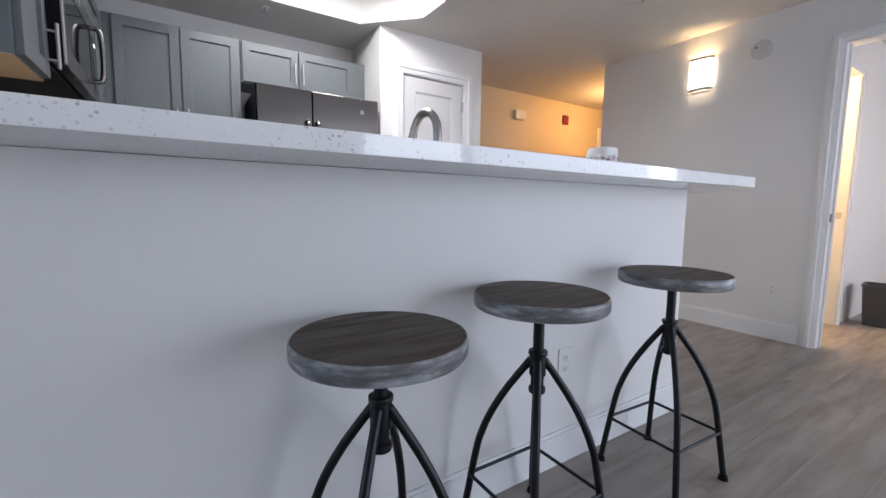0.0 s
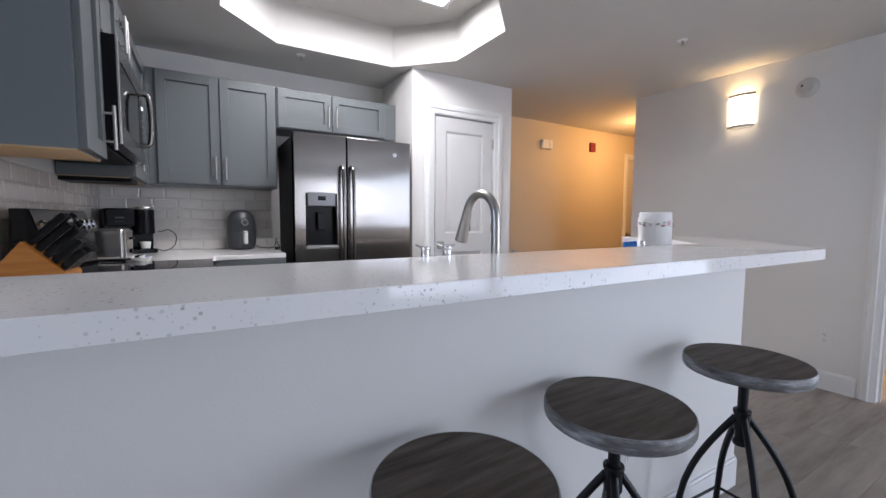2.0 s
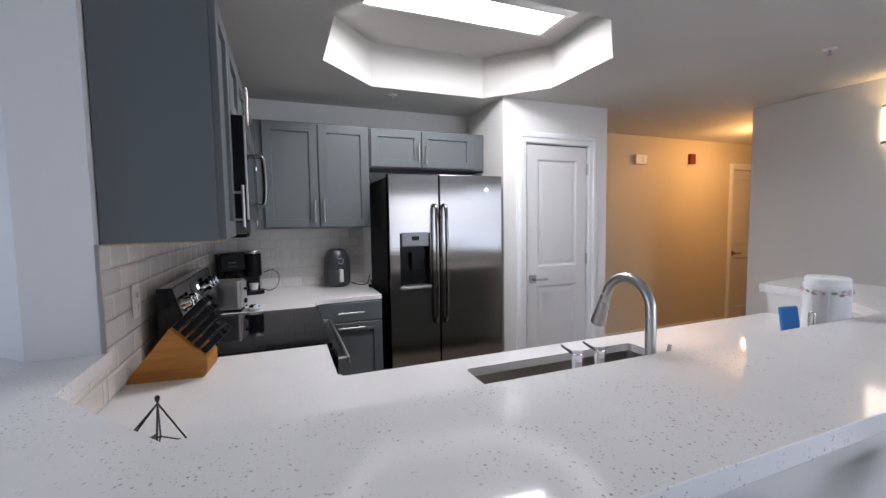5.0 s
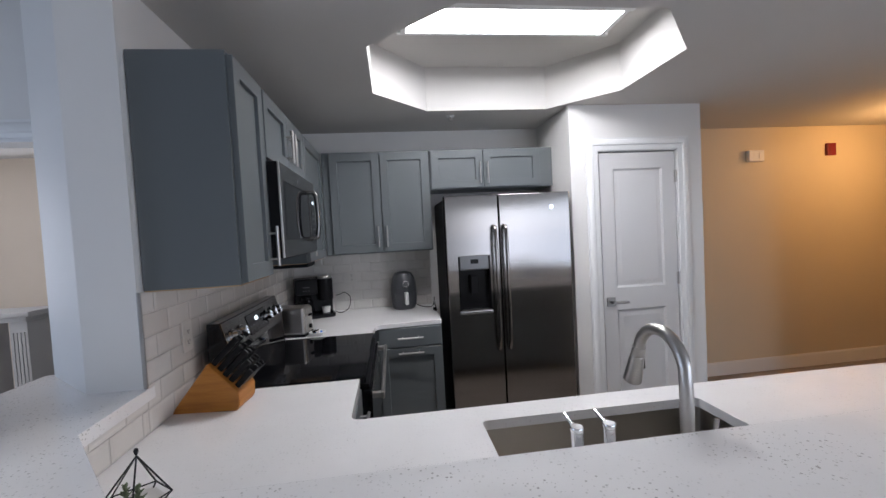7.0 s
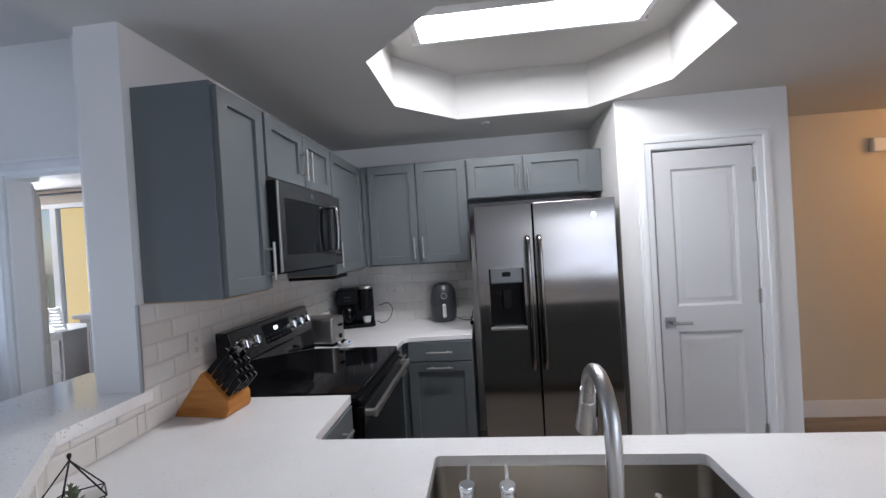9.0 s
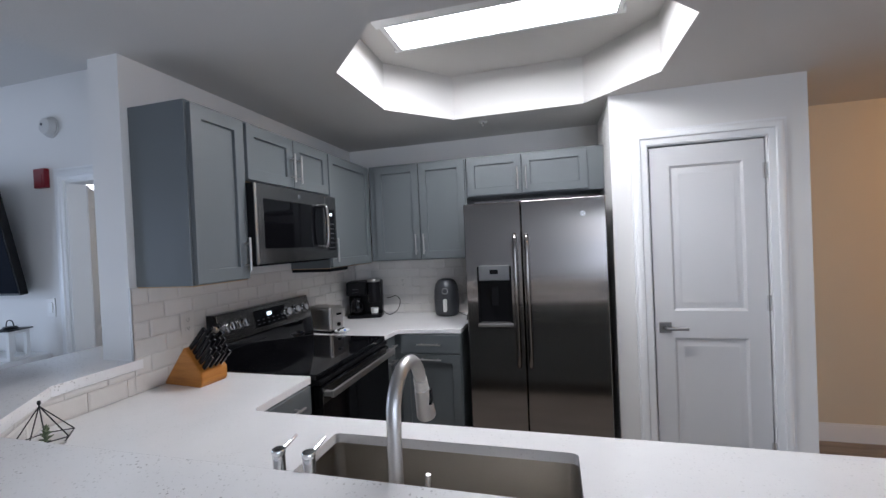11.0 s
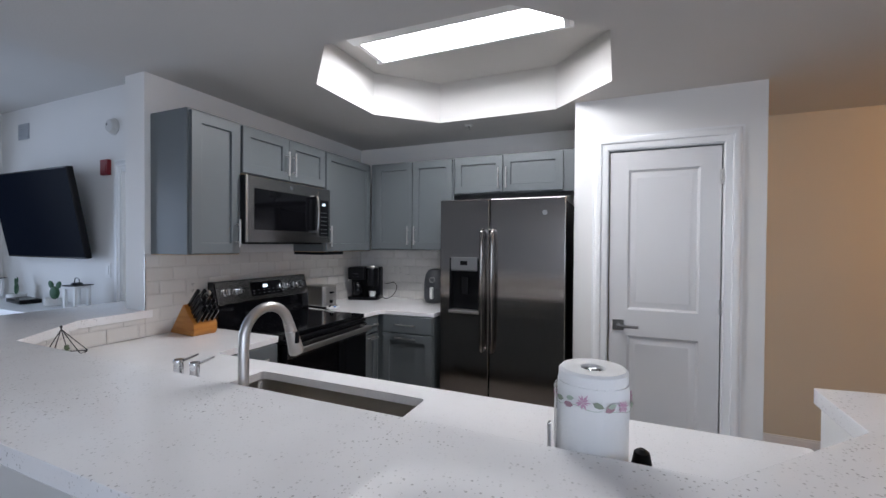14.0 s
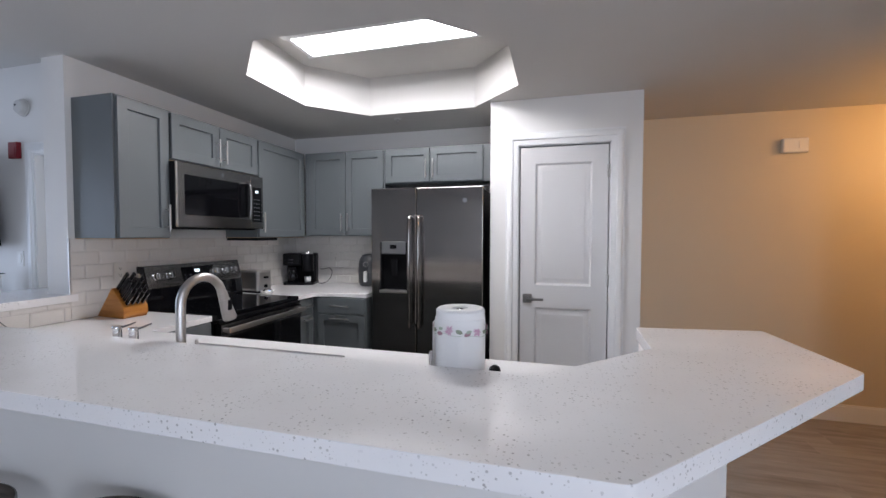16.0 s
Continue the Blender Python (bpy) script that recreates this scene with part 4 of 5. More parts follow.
# ---- stools ----
def stool(m, seat_z, turn, screw=0.0):
    root = thing("bar_stool", m, "round weathered grey wood bar stool with black iron legs", "stool", "bar stools")
    root.matrix_basis = m @ pose(0, 0, 0, 0, 0, turn)
    hz = 0.560
    bm = bm_new()
    lathe(bm, [(0.01, seat_z - 0.037), (0.1765, seat_z - 0.037), (0.1765, seat_z - 0.001), (0.1745, seat_z), (0.01, seat_z)], seg=64)
    seat = part("seat", bm, SEATWOOD, root, "round weathered brown-grey wood seat")
    # worn, slightly uneven edge band
    bm = bm_new()
    rnd = random.Random(int(seat_z * 1000))
    seg = 72
    prof = ((0.1767, -0.038), (0.1792, -0.0345), (0.1808, -0.029), (0.1806, -0.008), (0.1795, -0.0025), (0.1767, 0.0006))
    rings = []
    for r, z in prof:
        rings.append([bm.verts.new(((r + 0.0007 * noise.noise(Vector((3 * math.cos(a), 3 * math.sin(a), z * 60 + seat_z)))) * math.cos(a), (r + 0.0007 * noise.noise(Vector((3 * math.cos(a), 3 * math.sin(a), z * 60 + seat_z)))) * math.sin(a), seat_z + z)) for a in (2 * math.pi * k / seg for k in range(seg))])
    rings.append(rings[0])
    for p, q in zip(rings, rings[1:]):
        for k in range(seg):
            bm.faces.new((p[k], p[(k + 1) % seg], q[(k + 1) % seg], q[k]))
    part("seat_edge", bm, SEATRIM, seat, "worn pale grey edge of the wooden seat")
    bm = bm_new()
    box(bm, -0.045, 0.045, -0.045, 0.045, seat_z - 0.0425, seat_z - 0.0375, 0.001)
    cyl(bm, (0, 0, hz - 0.01), (0, 0, seat_z - 0.042), 0.0150, seg=16)
    part("screw_post", bm, IRON, root, "black threaded seat post")
    bm = bm_new()
    cyl(bm, (0, 0, hz - 0.062), (0, 0, hz), 0.023, seg=20, bevel=0.002)
    cyl(bm, (0, 0, hz - 0.004), (0, 0, hz + 0.008), 0.0265, seg=20, bevel=0.002)
    cyl(bm, (0, 0, hz - 0.090), (0, 0, hz - 0.062), 0.018, seg=16)
    lathe(bm, [(0.012, hz - 0.118), (0.022, hz - 0.112), (0.024, hz - 0.104), (0.022, hz - 0.096), (0.012, hz - 0.088)], seg=18)
    part("hub", bm, IRON, root, "black iron screw hub")
    for k in range(4):
        a = radians(45 + 90 * k)
        c, s = math.cos(a), math.sin(a)
        prof = [(0.018, hz - 0.018), (0.050, hz - 0.062), (0.088, hz - 0.118), (0.124, hz - 0.182), (0.150, hz - 0.245), (0.168, hz - 0.315), (0.205, 0.02)]
        bm = bm_new()
        tube(bm, smooth_path([(r * c, r * s, z) for r, z in prof], 5), 0.0105, 12)
        leg = part("leg", bm, IRON, root, "bowed black iron leg")
        bm = bm_new()
        cyl(bm, (0.206 * c, 0.206 * s, 0.0), (0.206 * c, 0.206 * s, 0.018), 0.017, 0.013, 16, 0.002)
        part("foot", bm, BLACK, leg, "black rubber foot")
    fr, fz = 0.187, 0.175
    for k in range(4):
        a, b = radians(45 + 90 * k), radians(135 + 90 * k)
        bm = bm_new()
        cyl(bm, (fr * math.cos(a), fr * math.sin(a), fz), (fr * math.cos(b), fr * math.sin(b), fz), 0.0052, seg=10)
        part("footrest_rod", bm, IRON, root, "thin black iron footrest rod")
    return root


stool(pose(0.838, 0.985, 0), 0.700, 3)
stool(pose(1.320, 1.008, 0), 0.731, 0)
stool(pose(1.960, 0.990, 0), 0.741, -3)



# ---- things on the worktops ----
def knife_block():
    root = thing("knife_block", pose(-0.087, 2.180, COUNTER, 0, 0, -6), "honey wood knife block full of black-handled knives", "knife block")
    # local x: from low heel to high face; block leans forward
    w = 0.066
    prof = [(-0.113, 0.0), (0.118, 0.0), (0.130, 0.018), (0.130, 0.066), (0.025, 0.172)]
    bm = bm_new()
    rows = [[bm.verts.new((x, y, z)) for x, z in prof] for y in (-w, w)]
    n = len(prof)
    for k in range(n):
        bm.faces.new((rows[0][k], rows[0][(k + 1) % n], rows[1][(k + 1) % n], rows[1][k]))
    bm.faces.new(rows[0])
    bm.faces.new(rows[1][::-1])
    bmesh.ops.bevel(bm, geom=bm.edges[:], offset=0.003, segments=2, affect="EDGES")
    part("block", bm, BLOCKWOOD, root, "slanted honey-coloured wooden block")
    a, b = Vector((0.025, 0, 0.172)), Vector((0.130, 0, 0.066))
    along = (b - a).normalized()
    out = Vector((0.106, 0, 0.105)).normalized()
    rnd = random.Random(4)
    rows = ((0.08, 3, 0.135), (0.28, 3, 0.125), (0.47, 4, 0.115), (0.66, 4, 0.10), (0.86, 4, 0.085))
    for f, n, ln in rows:
        for k in range(n):
            y = (k - (n - 1) / 2) * (0.112 / n)
            p = a + (b - a) * f + Vector((0, y, 0))
            q = p + out * (ln + rnd.uniform(-0.008, 0.008))
            m = Matrix.Translation((p + q) / 2) @ out.to_track_quat("Z", "Y").to_matrix().to_4x4()
            bm = bm_new()
            L = (q - p).length
            box(bm, -0.0065, 0.0065, -0.011, 0.011, -L / 2, L / 2, 0.0035)
            handle = part("knife_handle", bm, BLACK, root, "black riveted knife handle", m)
            bm = bm_new()
            box(bm, -0.0010, 0.0010, -0.0114, 0.0114, -L * 0.47, L * 0.44)
            part("tang", bm, NICKEL, handle, "thin steel tang between the grips")
    # steel shears handle on top
    bm = bm_new()
    p = a + along * 0.01 + Vector((0, 0.03, 0)) + out * 0.1
    box(bm, p.x - 0.02, p.x + 0.02, p.y - 0.01, p.y + 0.01, p.z - 0.012, p.z + 0.012, 0.004)
    part("sharpener_cap", bm, NICKEL, root, "bright steel cap of the sharpening rod")


knife_block()


def toaster():
    root = thing("toaster", pose(-0.045, 3.245, COUNTER, 0, 0, 172), "brushed steel two-slice toaster on the worktop", "toaster")
    bm = bm_new()
    box(bm, -0.10, 0.135, -0.075, 0.075, 0.012, 0.180, 0.014, 3)
    part("shell", bm, NICKEL, root, "brushed steel shell")
    bm = bm_new()
    box(bm, -0.105, 0.138, -0.078, 0.078, 0.0, 0.016, 0.004)
    part("foot_band", bm, BLACK, root, "black plastic base band")
    for y in (-0.03, 0.03):
        bm = bm_new()
        box(bm, -0.075, 0.075, y - 0.012, y + 0.012, 0.176, 0.1795)
        part("slot", bm, BLACKMATT, root, "dark bread slot")
    bm = bm_new()
    box(bm, -0.065, 0.065, -0.0765, -0.075, 0.118, 0.122)
    part("seam", bm, BLACK, root, "thin dark side seam")
    # end with the lever, towards -y of the room
    bm = bm_new()
    box(bm, -0.108, -0.100, -0.06, 0.06, 0.02, 0.17, 0.004)
    end = part("end_plate", bm, NICKEL, root, "bright end plate")
    bm = bm_new()
    box(bm, -0.128, -0.108, -0.018, 0.018, 0.12, 0.134, 0.004)
    part("lever", bm, BLACK, end, "black push-down lever")
    bm = bm_new()
    cyl(bm, (-0.108, 0.0, 0.055), (-0.122, 0.0, 0.055), 0.014, seg=18, bevel=0.002)
    part("dial", bm, BLACK, end, "black browning dial")


toaster()


def coffee_maker():
    root = thing("coffee_maker", pose(-0.015, 3.835, COUNTER, 0, 0, 17), "black two-way coffee maker with a glass carafe", "coffee maker")
    bm = bm_new()
    prism(bm, rounded([(-0.145, -0.12), (0.145, -0.12), (0.145, 0.11), (-0.145, 0.11)], [0.05, 0.05, 0.02, 0.02]), 0.0, 0.028, 0.004)
    part("base", bm, BLACK, root, "black oval base")
    bm = bm_new()
    box(bm, -0.14, 0.14, 0.0, 0.11, 0.028, 0.30, 0.012, 3)
    part("tank", bm, BLACK, root, "black rear body and tank")
    bm = bm_new()
    box(bm, -0.14, 0.02, -0.105, 0.0, 0.185, 0.30, 0.012, 3)
    part("brew_head", bm, BLACKMATT, root, "black brew head with a control panel")
    bm = bm_new()
    box(bm, -0.088, -0.040, -0.107, -0.1055, 0.238, 0.243)
    for k in range(3):
        box(bm, -0.086 + k * 0.018, -0.078 + k * 0.018, -0.107, -0.1055, 0.212, 0.216)
    part("button_row", bm, GREYPL, root, "faint grey button marks")
    bm = bm_new()
    cyl(bm, (0.08, -0.052, 0.13), (0.08, -0.052, 0.295), 0.057, seg=32, bevel=0.004)
    part("pod_head", bm, BLACK, root, "black round single-serve head")
    bm = bm_new()
    cyl(bm, (0.08, -0.052, 0.295), (0.08, -0.052, 0.315), 0.054, 0.050, 32, 0.004)
    part("lid", bm, NICKEL, root, "silver round lid")
    bm = bm_new()
    lathe(bm, [(0.045, 0.03), (0.055, 0.045), (0.057, 0.09), (0.046, 0.135), (0.036, 0.15)], (-0.062, -0.05, 0), 28)
    part("carafe", bm, GLASSBLACK, root, "dark glass coffee carafe")
    bm = bm_new()
    lathe(bm, [(0.038, 0.15), (0.04, 0.155), (0.037, 0.165), (0.02, 0.168)], (-0.062, -0.05, 0), 24)
    tube(bm, smooth_path([(-0.062, -0.09, 0.152), (-0.062, -0.128, 0.145), (-0.062, -0.134, 0.10), (-0.062, -0.112, 0.06)], 4), 0.007, 8)
    part("carafe_handle", bm, BLACK, root, "black carafe lid and handle")
    bm = bm_new()
    lathe(bm, [(0.022, 0.03), (0.027, 0.032), (0.032, 0.075), (0.029, 0.075), (0.024, 0.036), (0.01, 0.036)], (0.08, -0.052, 0), 24)
    part("cup", bm, CERAMIC, root, "small white cup under the single-serve head")


coffee_maker()


def cord(name, pts, r, label):
    bm = bm_new()
    tube(bm, smooth_path(pts, 8), r, 8)
    return tagged(part(name, bm, BLACK), label, "power cord")


cord("power_cord", [(0.13, 3.90, COUNTER + 0.02), (0.18, 3.88, COUNTER + 0.006), (0.235, 3.92, COUNTER + 0.035), (0.245, 3.97, COUNTER + 0.11), (0.20, 3.99, COUNTER + 0.15), (0.16, 3.98, COUNTER + 0.14), (0.14, 3.93, COUNTER + 0.14)], 0.003, "looped black cord of the coffee maker")


def air_fryer():
    root = thing("air_fryer", pose(0.680, 3.905, COUNTER, 0, 0, 8), "dark grey basket air fryer on the worktop", "air fryer")
    bm = bm_new()
    prof = [(0.078, 0.0), (0.092, 0.01), (0.101, 0.05), (0.103, 0.14), (0.099, 0.21), (0.088, 0.255), (0.066, 0.288), (0.035, 0.30), (0.01, 0.302)]
    lathe(bm, prof, seg=40)
    part("body", bm, GREYPL, root, "rounded dark grey body")
    bm = bm_new()
    prof2 = [(0.104, 0.035), (0.107, 0.05), (0.1085, 0.13), (0.105, 0.135)]
    ring = []
    for r, z in prof2:
        ring.append([bm.verts.new((r * math.sin(a), -r * math.cos(a), z)) for a in (radians(-52 + 104 * k / 16) for k in range(17))])
    for a, b in zip(ring, ring[1:]):
        for k in range(16):
            bm.faces.new((a[k], a[k + 1], b[k + 1], b[k]))
    part("basket_front", bm, GREYPL, root, "grey pull-out basket front")
    bm = bm_new()
    box(bm, -0.014, 0.014, -0.145, -0.10, 0.045, 0.145, 0.008, 3)
    part("handle", bm, WHITEPL, root, "pale grey basket handle")
    bm = bm_new()
    d = Vector((0, -0.103, 0.205))
    n = Vector((0, -1, 0.22)).normalized()
    cyl(bm, d - n * 0.004, d + n * 0.012, 0.027, 0.026, 32, 0.002)
    dial = part("dial", bm, GREYPL, root, "round control dial")
    bm = bm_new()
    lathe(bm, [(0.0235, 0.0), (0.0235, 0.002), (0.020, 0.002), (0.020, 0.0)], seg=32)
    part("dial_ring", bm, NICKEL, dial, "silver ring of the dial", Matrix.Translation(d + n * 0.0115) @ n.to_track_quat("Z", "Y").to_matrix().to_4x4())


air_fryer()
cord("power_cord", [(0.77, 3.90, COUNTER + 0.03), (0.82, 3.88, COUNTER + 0.008), (0.88, 3.84, COUNTER + 0.006), (0.905, 3.80, COUNTER + 0.03), (0.915, 3.78, COUNTER + 0.09)], 0.003, "black cord of the air fryer")
bm = bm_new()
box(bm, 0.893, 0.918, 3.70, 3.725, COUNTER + 0.0, COUNTER + 0.022, 0.004)
tube(bm, smooth_path([(0.905, 3.712, COUNTER + 0.01), (0.90, 3.65, COUNTER + 0.012), (0.91, 3.60, COUNTER + 0.02), (0.905, 3.66, COUNTER + 0.05), (0.91, 3.712, COUNTER + 0.06)], 5), 0.004, 8)
tagged(part("cord_plug", bm, BLACK), "black plug and coiled cord at the worktop's edge", "power cord")


# small dish of keys and wrapped sweets
def dish():
    root = thing("small_dish", pose(0.115, 3.185, COUNTER), "small pale dish with blue and white wrapped pods", "dish")
    bm = bm_new()
    lathe(bm, [(0.028, 0.0), (0.034, 0.003), (0.052, 0.022), (0.05, 0.024), (0.03, 0.006), (0.008, 0.005)], seg=28)
    part("dish", bm, CERAMIC, root, "pale ceramic dish")
    rnd = random.Random(2)
    for k in range(7):
        a, r = rnd.uniform(0, 6.28), rnd.uniform(0.0, 0.026)
        bm = bm_new()
        cyl(bm, (0, 0, 0), (0, 0, 0.014), 0.011, 0.013, 14, 0.001)
        part("pod", bm, (BLUE, WHITEPL, BLACKMATT)[k % 3], root, ("blue foil pod", "white foil pod", "dark pod")[k % 3], pose(r * math.cos(a), r * math.sin(a), 0.012 + 0.004 * (k % 3), rnd.uniform(-40, 40), rnd.uniform(-40, 40), 0))


dish()


def paper_towel():
    root = thing("paper_towel_holder", pose(2.132, 1.436, COUNTER), "paper towel roll with a printed flower band on a holder", "paper towel")
    bm = bm_new()
    cyl(bm, (0, 0, 0), (0, 0, 0.012), 0.074, 0.072, 40, 0.003)
    cyl(bm, (0, 0, 0.01), (0, 0, 0.277), 0.007, seg=14)
    cyl(bm, (0, 0, 0.266), (0, 0, 0.281), 0.015, 0.010, 20, 0.002)
    tube(bm, smooth_path([(-0.072, -0.008, 0.008), (-0.081, -0.008, 0.05), (-0.082, -0.008, 0.145), (-0.082, -0.005, 0.157), (-0.082, 0.005, 0.157), (-0.082, 0.008, 0.145), (-0.081, 0.008, 0.05), (-0.072, 0.008, 0.008)], 5), 0.0034, 8)
    part("stand", bm, CHROME, root, "chrome stand with a tension arm")
    R, z0, z1 = 0.0650, 0.014, 0.283
    n = 72

    def paper_ring(name, profile, label, parent, seed, soften):
        bm = bm_new()
        rows = []
        for r, z in profile:
            row = []
            for a in (2 * math.pi * k / n for k in range(n)):
                rr = r + (soften * noise.noise(Vector((1.6 * math.cos(a), 1.6 * math.sin(a), z * 9 + seed))) if r > 0.055 else 0)
                row.append(bm.verts.new((rr * math.cos(a), rr * math.sin(a), z)))
            rows.append(row)
        rows.append(rows[0])
        for a, b in zip(rows, rows[1:]):
            for k in range(n):
                bm.faces.new((a[k], a[(k + 1) % n], b[(k + 1) % n], b[k]))
        return part(name, bm, PAPER, parent, label)

    roll = paper_ring("roll", [(0.020, z1 - 0.005), (0.023, z1), (R - 0.005, z1 + 0.001), (R, z1 - 0.004), (R, z0 + 0.003), (R - 0.004, z0), (0.020, z0)], "white paper towel roll", root, 1, 0.003)
    # solid plug in the roll's hole; the hollow's shade is its dark colour
    bm = bm_new()
    cyl(bm, (0, 0, z1 - 0.03), (0, 0, z1 - 0.007), 0.0195, seg=28)
    part("core", bm, HOLESHADE, roll, "dark plug standing for the shade inside the hollow core")
    wrap = paper_ring("outer_sheet", [(R - 0.001, z1 - 0.023), (R + 0.0016, z1 - 0.023), (R + 0.0028, z1 - 0.04), (R + 0.0024, z1 - 0.105), (R + 0.0030, z1 - 0.16), (R + 0.0030, z0 + 0.003), (R - 0.001, z0 + 0.003)], "loosely wound outer sheets with torn edges", roll, 5, 0.0045)
    # torn edge of the last sheet
    bm = bm_new()
    cols = []
    rnd = random.Random(9)
    for k in range(9):
        a = radians(172 + k * 5)
        r = R + 0.0055 + 0.00009 * k * k
        cols.append([bm.verts.new(((r + rnd.uniform(-1, 1) * 0.0009) * math.cos(a), (r + rnd.uniform(-1, 1) * 0.0009) * math.sin(a), z)) for z in [z0 + 0.006 + (z1 - z0 - 0.042) * j / 14 for j in range(15)]])
    for a, b in zip(cols, cols[1:]):
        for j in range(14):
            bm.faces.new((a[j], a[j + 1], b[j + 1], b[j]))
    bmesh.ops.solidify(bm, geom=bm.faces[:], thickness=0.0006)
    part("loose_sheet", bm, PAPER, roll, "loose end of the paper sheet")

    # printed band of flowers, leaves and stems lying on the outer sheet
    def on_roll(bm, pts, a0, zc, lift):
        vs = [bm.verts.new(((R + lift) * math.cos(a0 + u / R), (R + lift) * math.sin(a0 + u / R), zc + v)) for u, v in pts]
        bm.faces.new(vs)

    r2 = random.Random(3)
    for band in (z1 - 0.050, z0 + 0.045):
        for k in range(6):
            a0 = 2 * math.pi * k / 6 + 0.35
            zc = band + r2.uniform(-0.004, 0.004)
            lift = 0.0072
            bm = bm_new()
            for p in range(11):
                t = 2 * math.pi * p / 11 + r2.uniform(-0.15, 0.15)
                L = r2.uniform(0.010, 0.0165)
                pts = [(0, 0), (L * 0.5, L * 0.13), (L, 0), (L * 0.5, -L * 0.13)]
                on_roll(bm, [(u * math.cos(t) - v * math.sin(t), u * math.sin(t) + v * math.cos(t)) for u, v in pts], a0, zc, lift + 0.0001 * p)
            part("printed_flower", bm, PINK, roll, "printed pink spiky flower")
            for off, dz, sc, mat, label in ((0.024, -0.002, 1.0, LEAF, "printed green round leaf"), (-0.022, 0.003, 0.8, PALELEAF, "printed pale green leaf"), (0.043, -0.008, 1.0, MAUVE, "printed mauve rose bud")):
                bm = bm_new()
                t = r2.uniform(-0.5, 0.5)
                L = 0.0095 * sc
                pts = [(-L, 0), (-L * 0.4, -L * 0.55), (L * 0.4, -L * 0.5), (L, 0), (L * 0.4, L * 0.5), (-L * 0.4, L * 0.55)]
                on_roll(bm, [(u * math.cos(t) - v * math.sin(t), u * math.sin(t) + v * math.cos(t)) for u, v in pts], a0 + off / R, zc + dz, lift + 0.0015)
                part("printed_leaf", bm, mat, roll, label)
            bm = bm_new()
            for j in range(8):
                u0, u1 = -0.030 + j * 0.0075, -0.030 + (j + 1) * 0.0075
                v0, v1 = -0.011 - 0.003 * math.sin(u0 * 90), -0.011 - 0.003 * math.sin(u1 * 90)
                on_roll(bm, [(u0, v0), (u1, v1), (u1, v1 + 0.0009), (u0, v0 + 0.0009)], a0, zc, lift)
            part("printed_stem", bm, PALELEAF, roll, "printed thin green stem")


HOLESHADE = material("core_hole_shade", (0.05, 0.045, 0.04), 0.8)
PALELEAF = material("pale_leaf_print", (0.42, 0.50, 0.40), 0.9)
MAUVE = material("mauve_print", (0.40, 0.24, 0.28), 0.9)
PINK = material("pink_print", (0.60, 0.36, 0.48), 0.9)
LEAF = material("leaf_print", (0.30, 0.34, 0.26), 0.9)
paper_towel()
bm = bm_new()
box(bm, -0.010, 0.010, -0.032, 0.032, 0.0, 0.150, 0.006)
tagged(part("blue_box", bm, BLUE, at=pose(2.15, 1.545, COUNTER, -6, 4, 60)), "upright slim blue carton behind the paper towels", "carton")
bm = bm_new()
lathe(bm, [(0.012, 0.0), (0.016, 0.004), (0.015, 0.05), (0.017, 0.075), (0.0185, 0.10), (0.014, 0.122), (0.006, 0.128)], seg=20)
tagged(part("dark_scrubber", bm, BLACKMATT, at=pose(2.222, 1.462, COUNTER)), "small dark scrubber beside the paper towels", "scrubber")


def terrarium():
    root = thing("geometric_terrarium", pose(0.007, 1.552, COUNTER), "black wire pyramid terrarium with two small succulents", "terrarium")
    apex = Vector((0.035, -0.035, 0.155))
    base = [Vector((r * math.cos(radians(a)), r * math.sin(radians(a)), z)) for r, a, z in ((0.075, 10, 0.045), (0.07, 82, 0.04), (0.072, 154, 0.035), (0.075, 226, 0.04), (0.075, 298, 0.045))]
    foot = [Vector((0.035 * math.cos(radians(a)), 0.035 * math.sin(radians(a)), 0.003)) for a in (10, 82, 154, 226, 298)]
    bm = bm_new()
    for k in range(5):
        for p, q in ((base[k], apex), (base[k], base[(k + 1) % 5]), (base[k], foot[k]), (foot[k], foot[(k + 1) % 5])):
            cyl(bm, p, q, 0.0018, seg=6)
    lathe(bm, [(0.001, 0.0), (0.004, 0.006), (0.005, 0.012), (0.003, 0.016)], (apex.x, apex.y, apex.z), 10)
    part("wire_frame", bm, IRON, root, "thin black metal frame")
    bm = bm_new()
    a = [bm.verts.new(p * 0.96 + Vector((0, 0, 0.001))) for p in foot]
    b = [bm.verts.new(Vector((p.x * 0.93, p.y * 0.93, 0.03))) for p in base]
    for k in range(5):
        bm.faces.new((a[k], a[(k + 1) % 5], b[(k + 1) % 5], b[k]))
    bm.faces.new(a)
    bm.faces.new(b)
    part("pebble_bed", bm, GROUT, root, "pale pebble bed")
    for x, y, s in ((0.018, -0.012, 1.0), (-0.022, 0.012, 0.8)):
        bm = bm_new()
        for k in range(14):
            t, h = k * 2.4, 0.012 + 0.045 * s * k / 14
            r = 0.013 * s * (1 - k / 18)
            tip = Vector((x + r * 1.6 * math.cos(t), y + r * 1.6 * math.sin(t), 0.03 + h))
            cyl(bm, (x, y, 0.022 + h), tip, 0.004 * s, 0.0012, 6)
        cyl(bm, (x, y, 0.025), (x, y, 0.03 + 0.05 * s), 0.005, 0.003, 8)
        part("succulent", bm, SUCC, root, "small grey-green succulent")


SUCC = material("succulent_green", (0.13, 0.17, 0.10), 0.7)
terrarium()

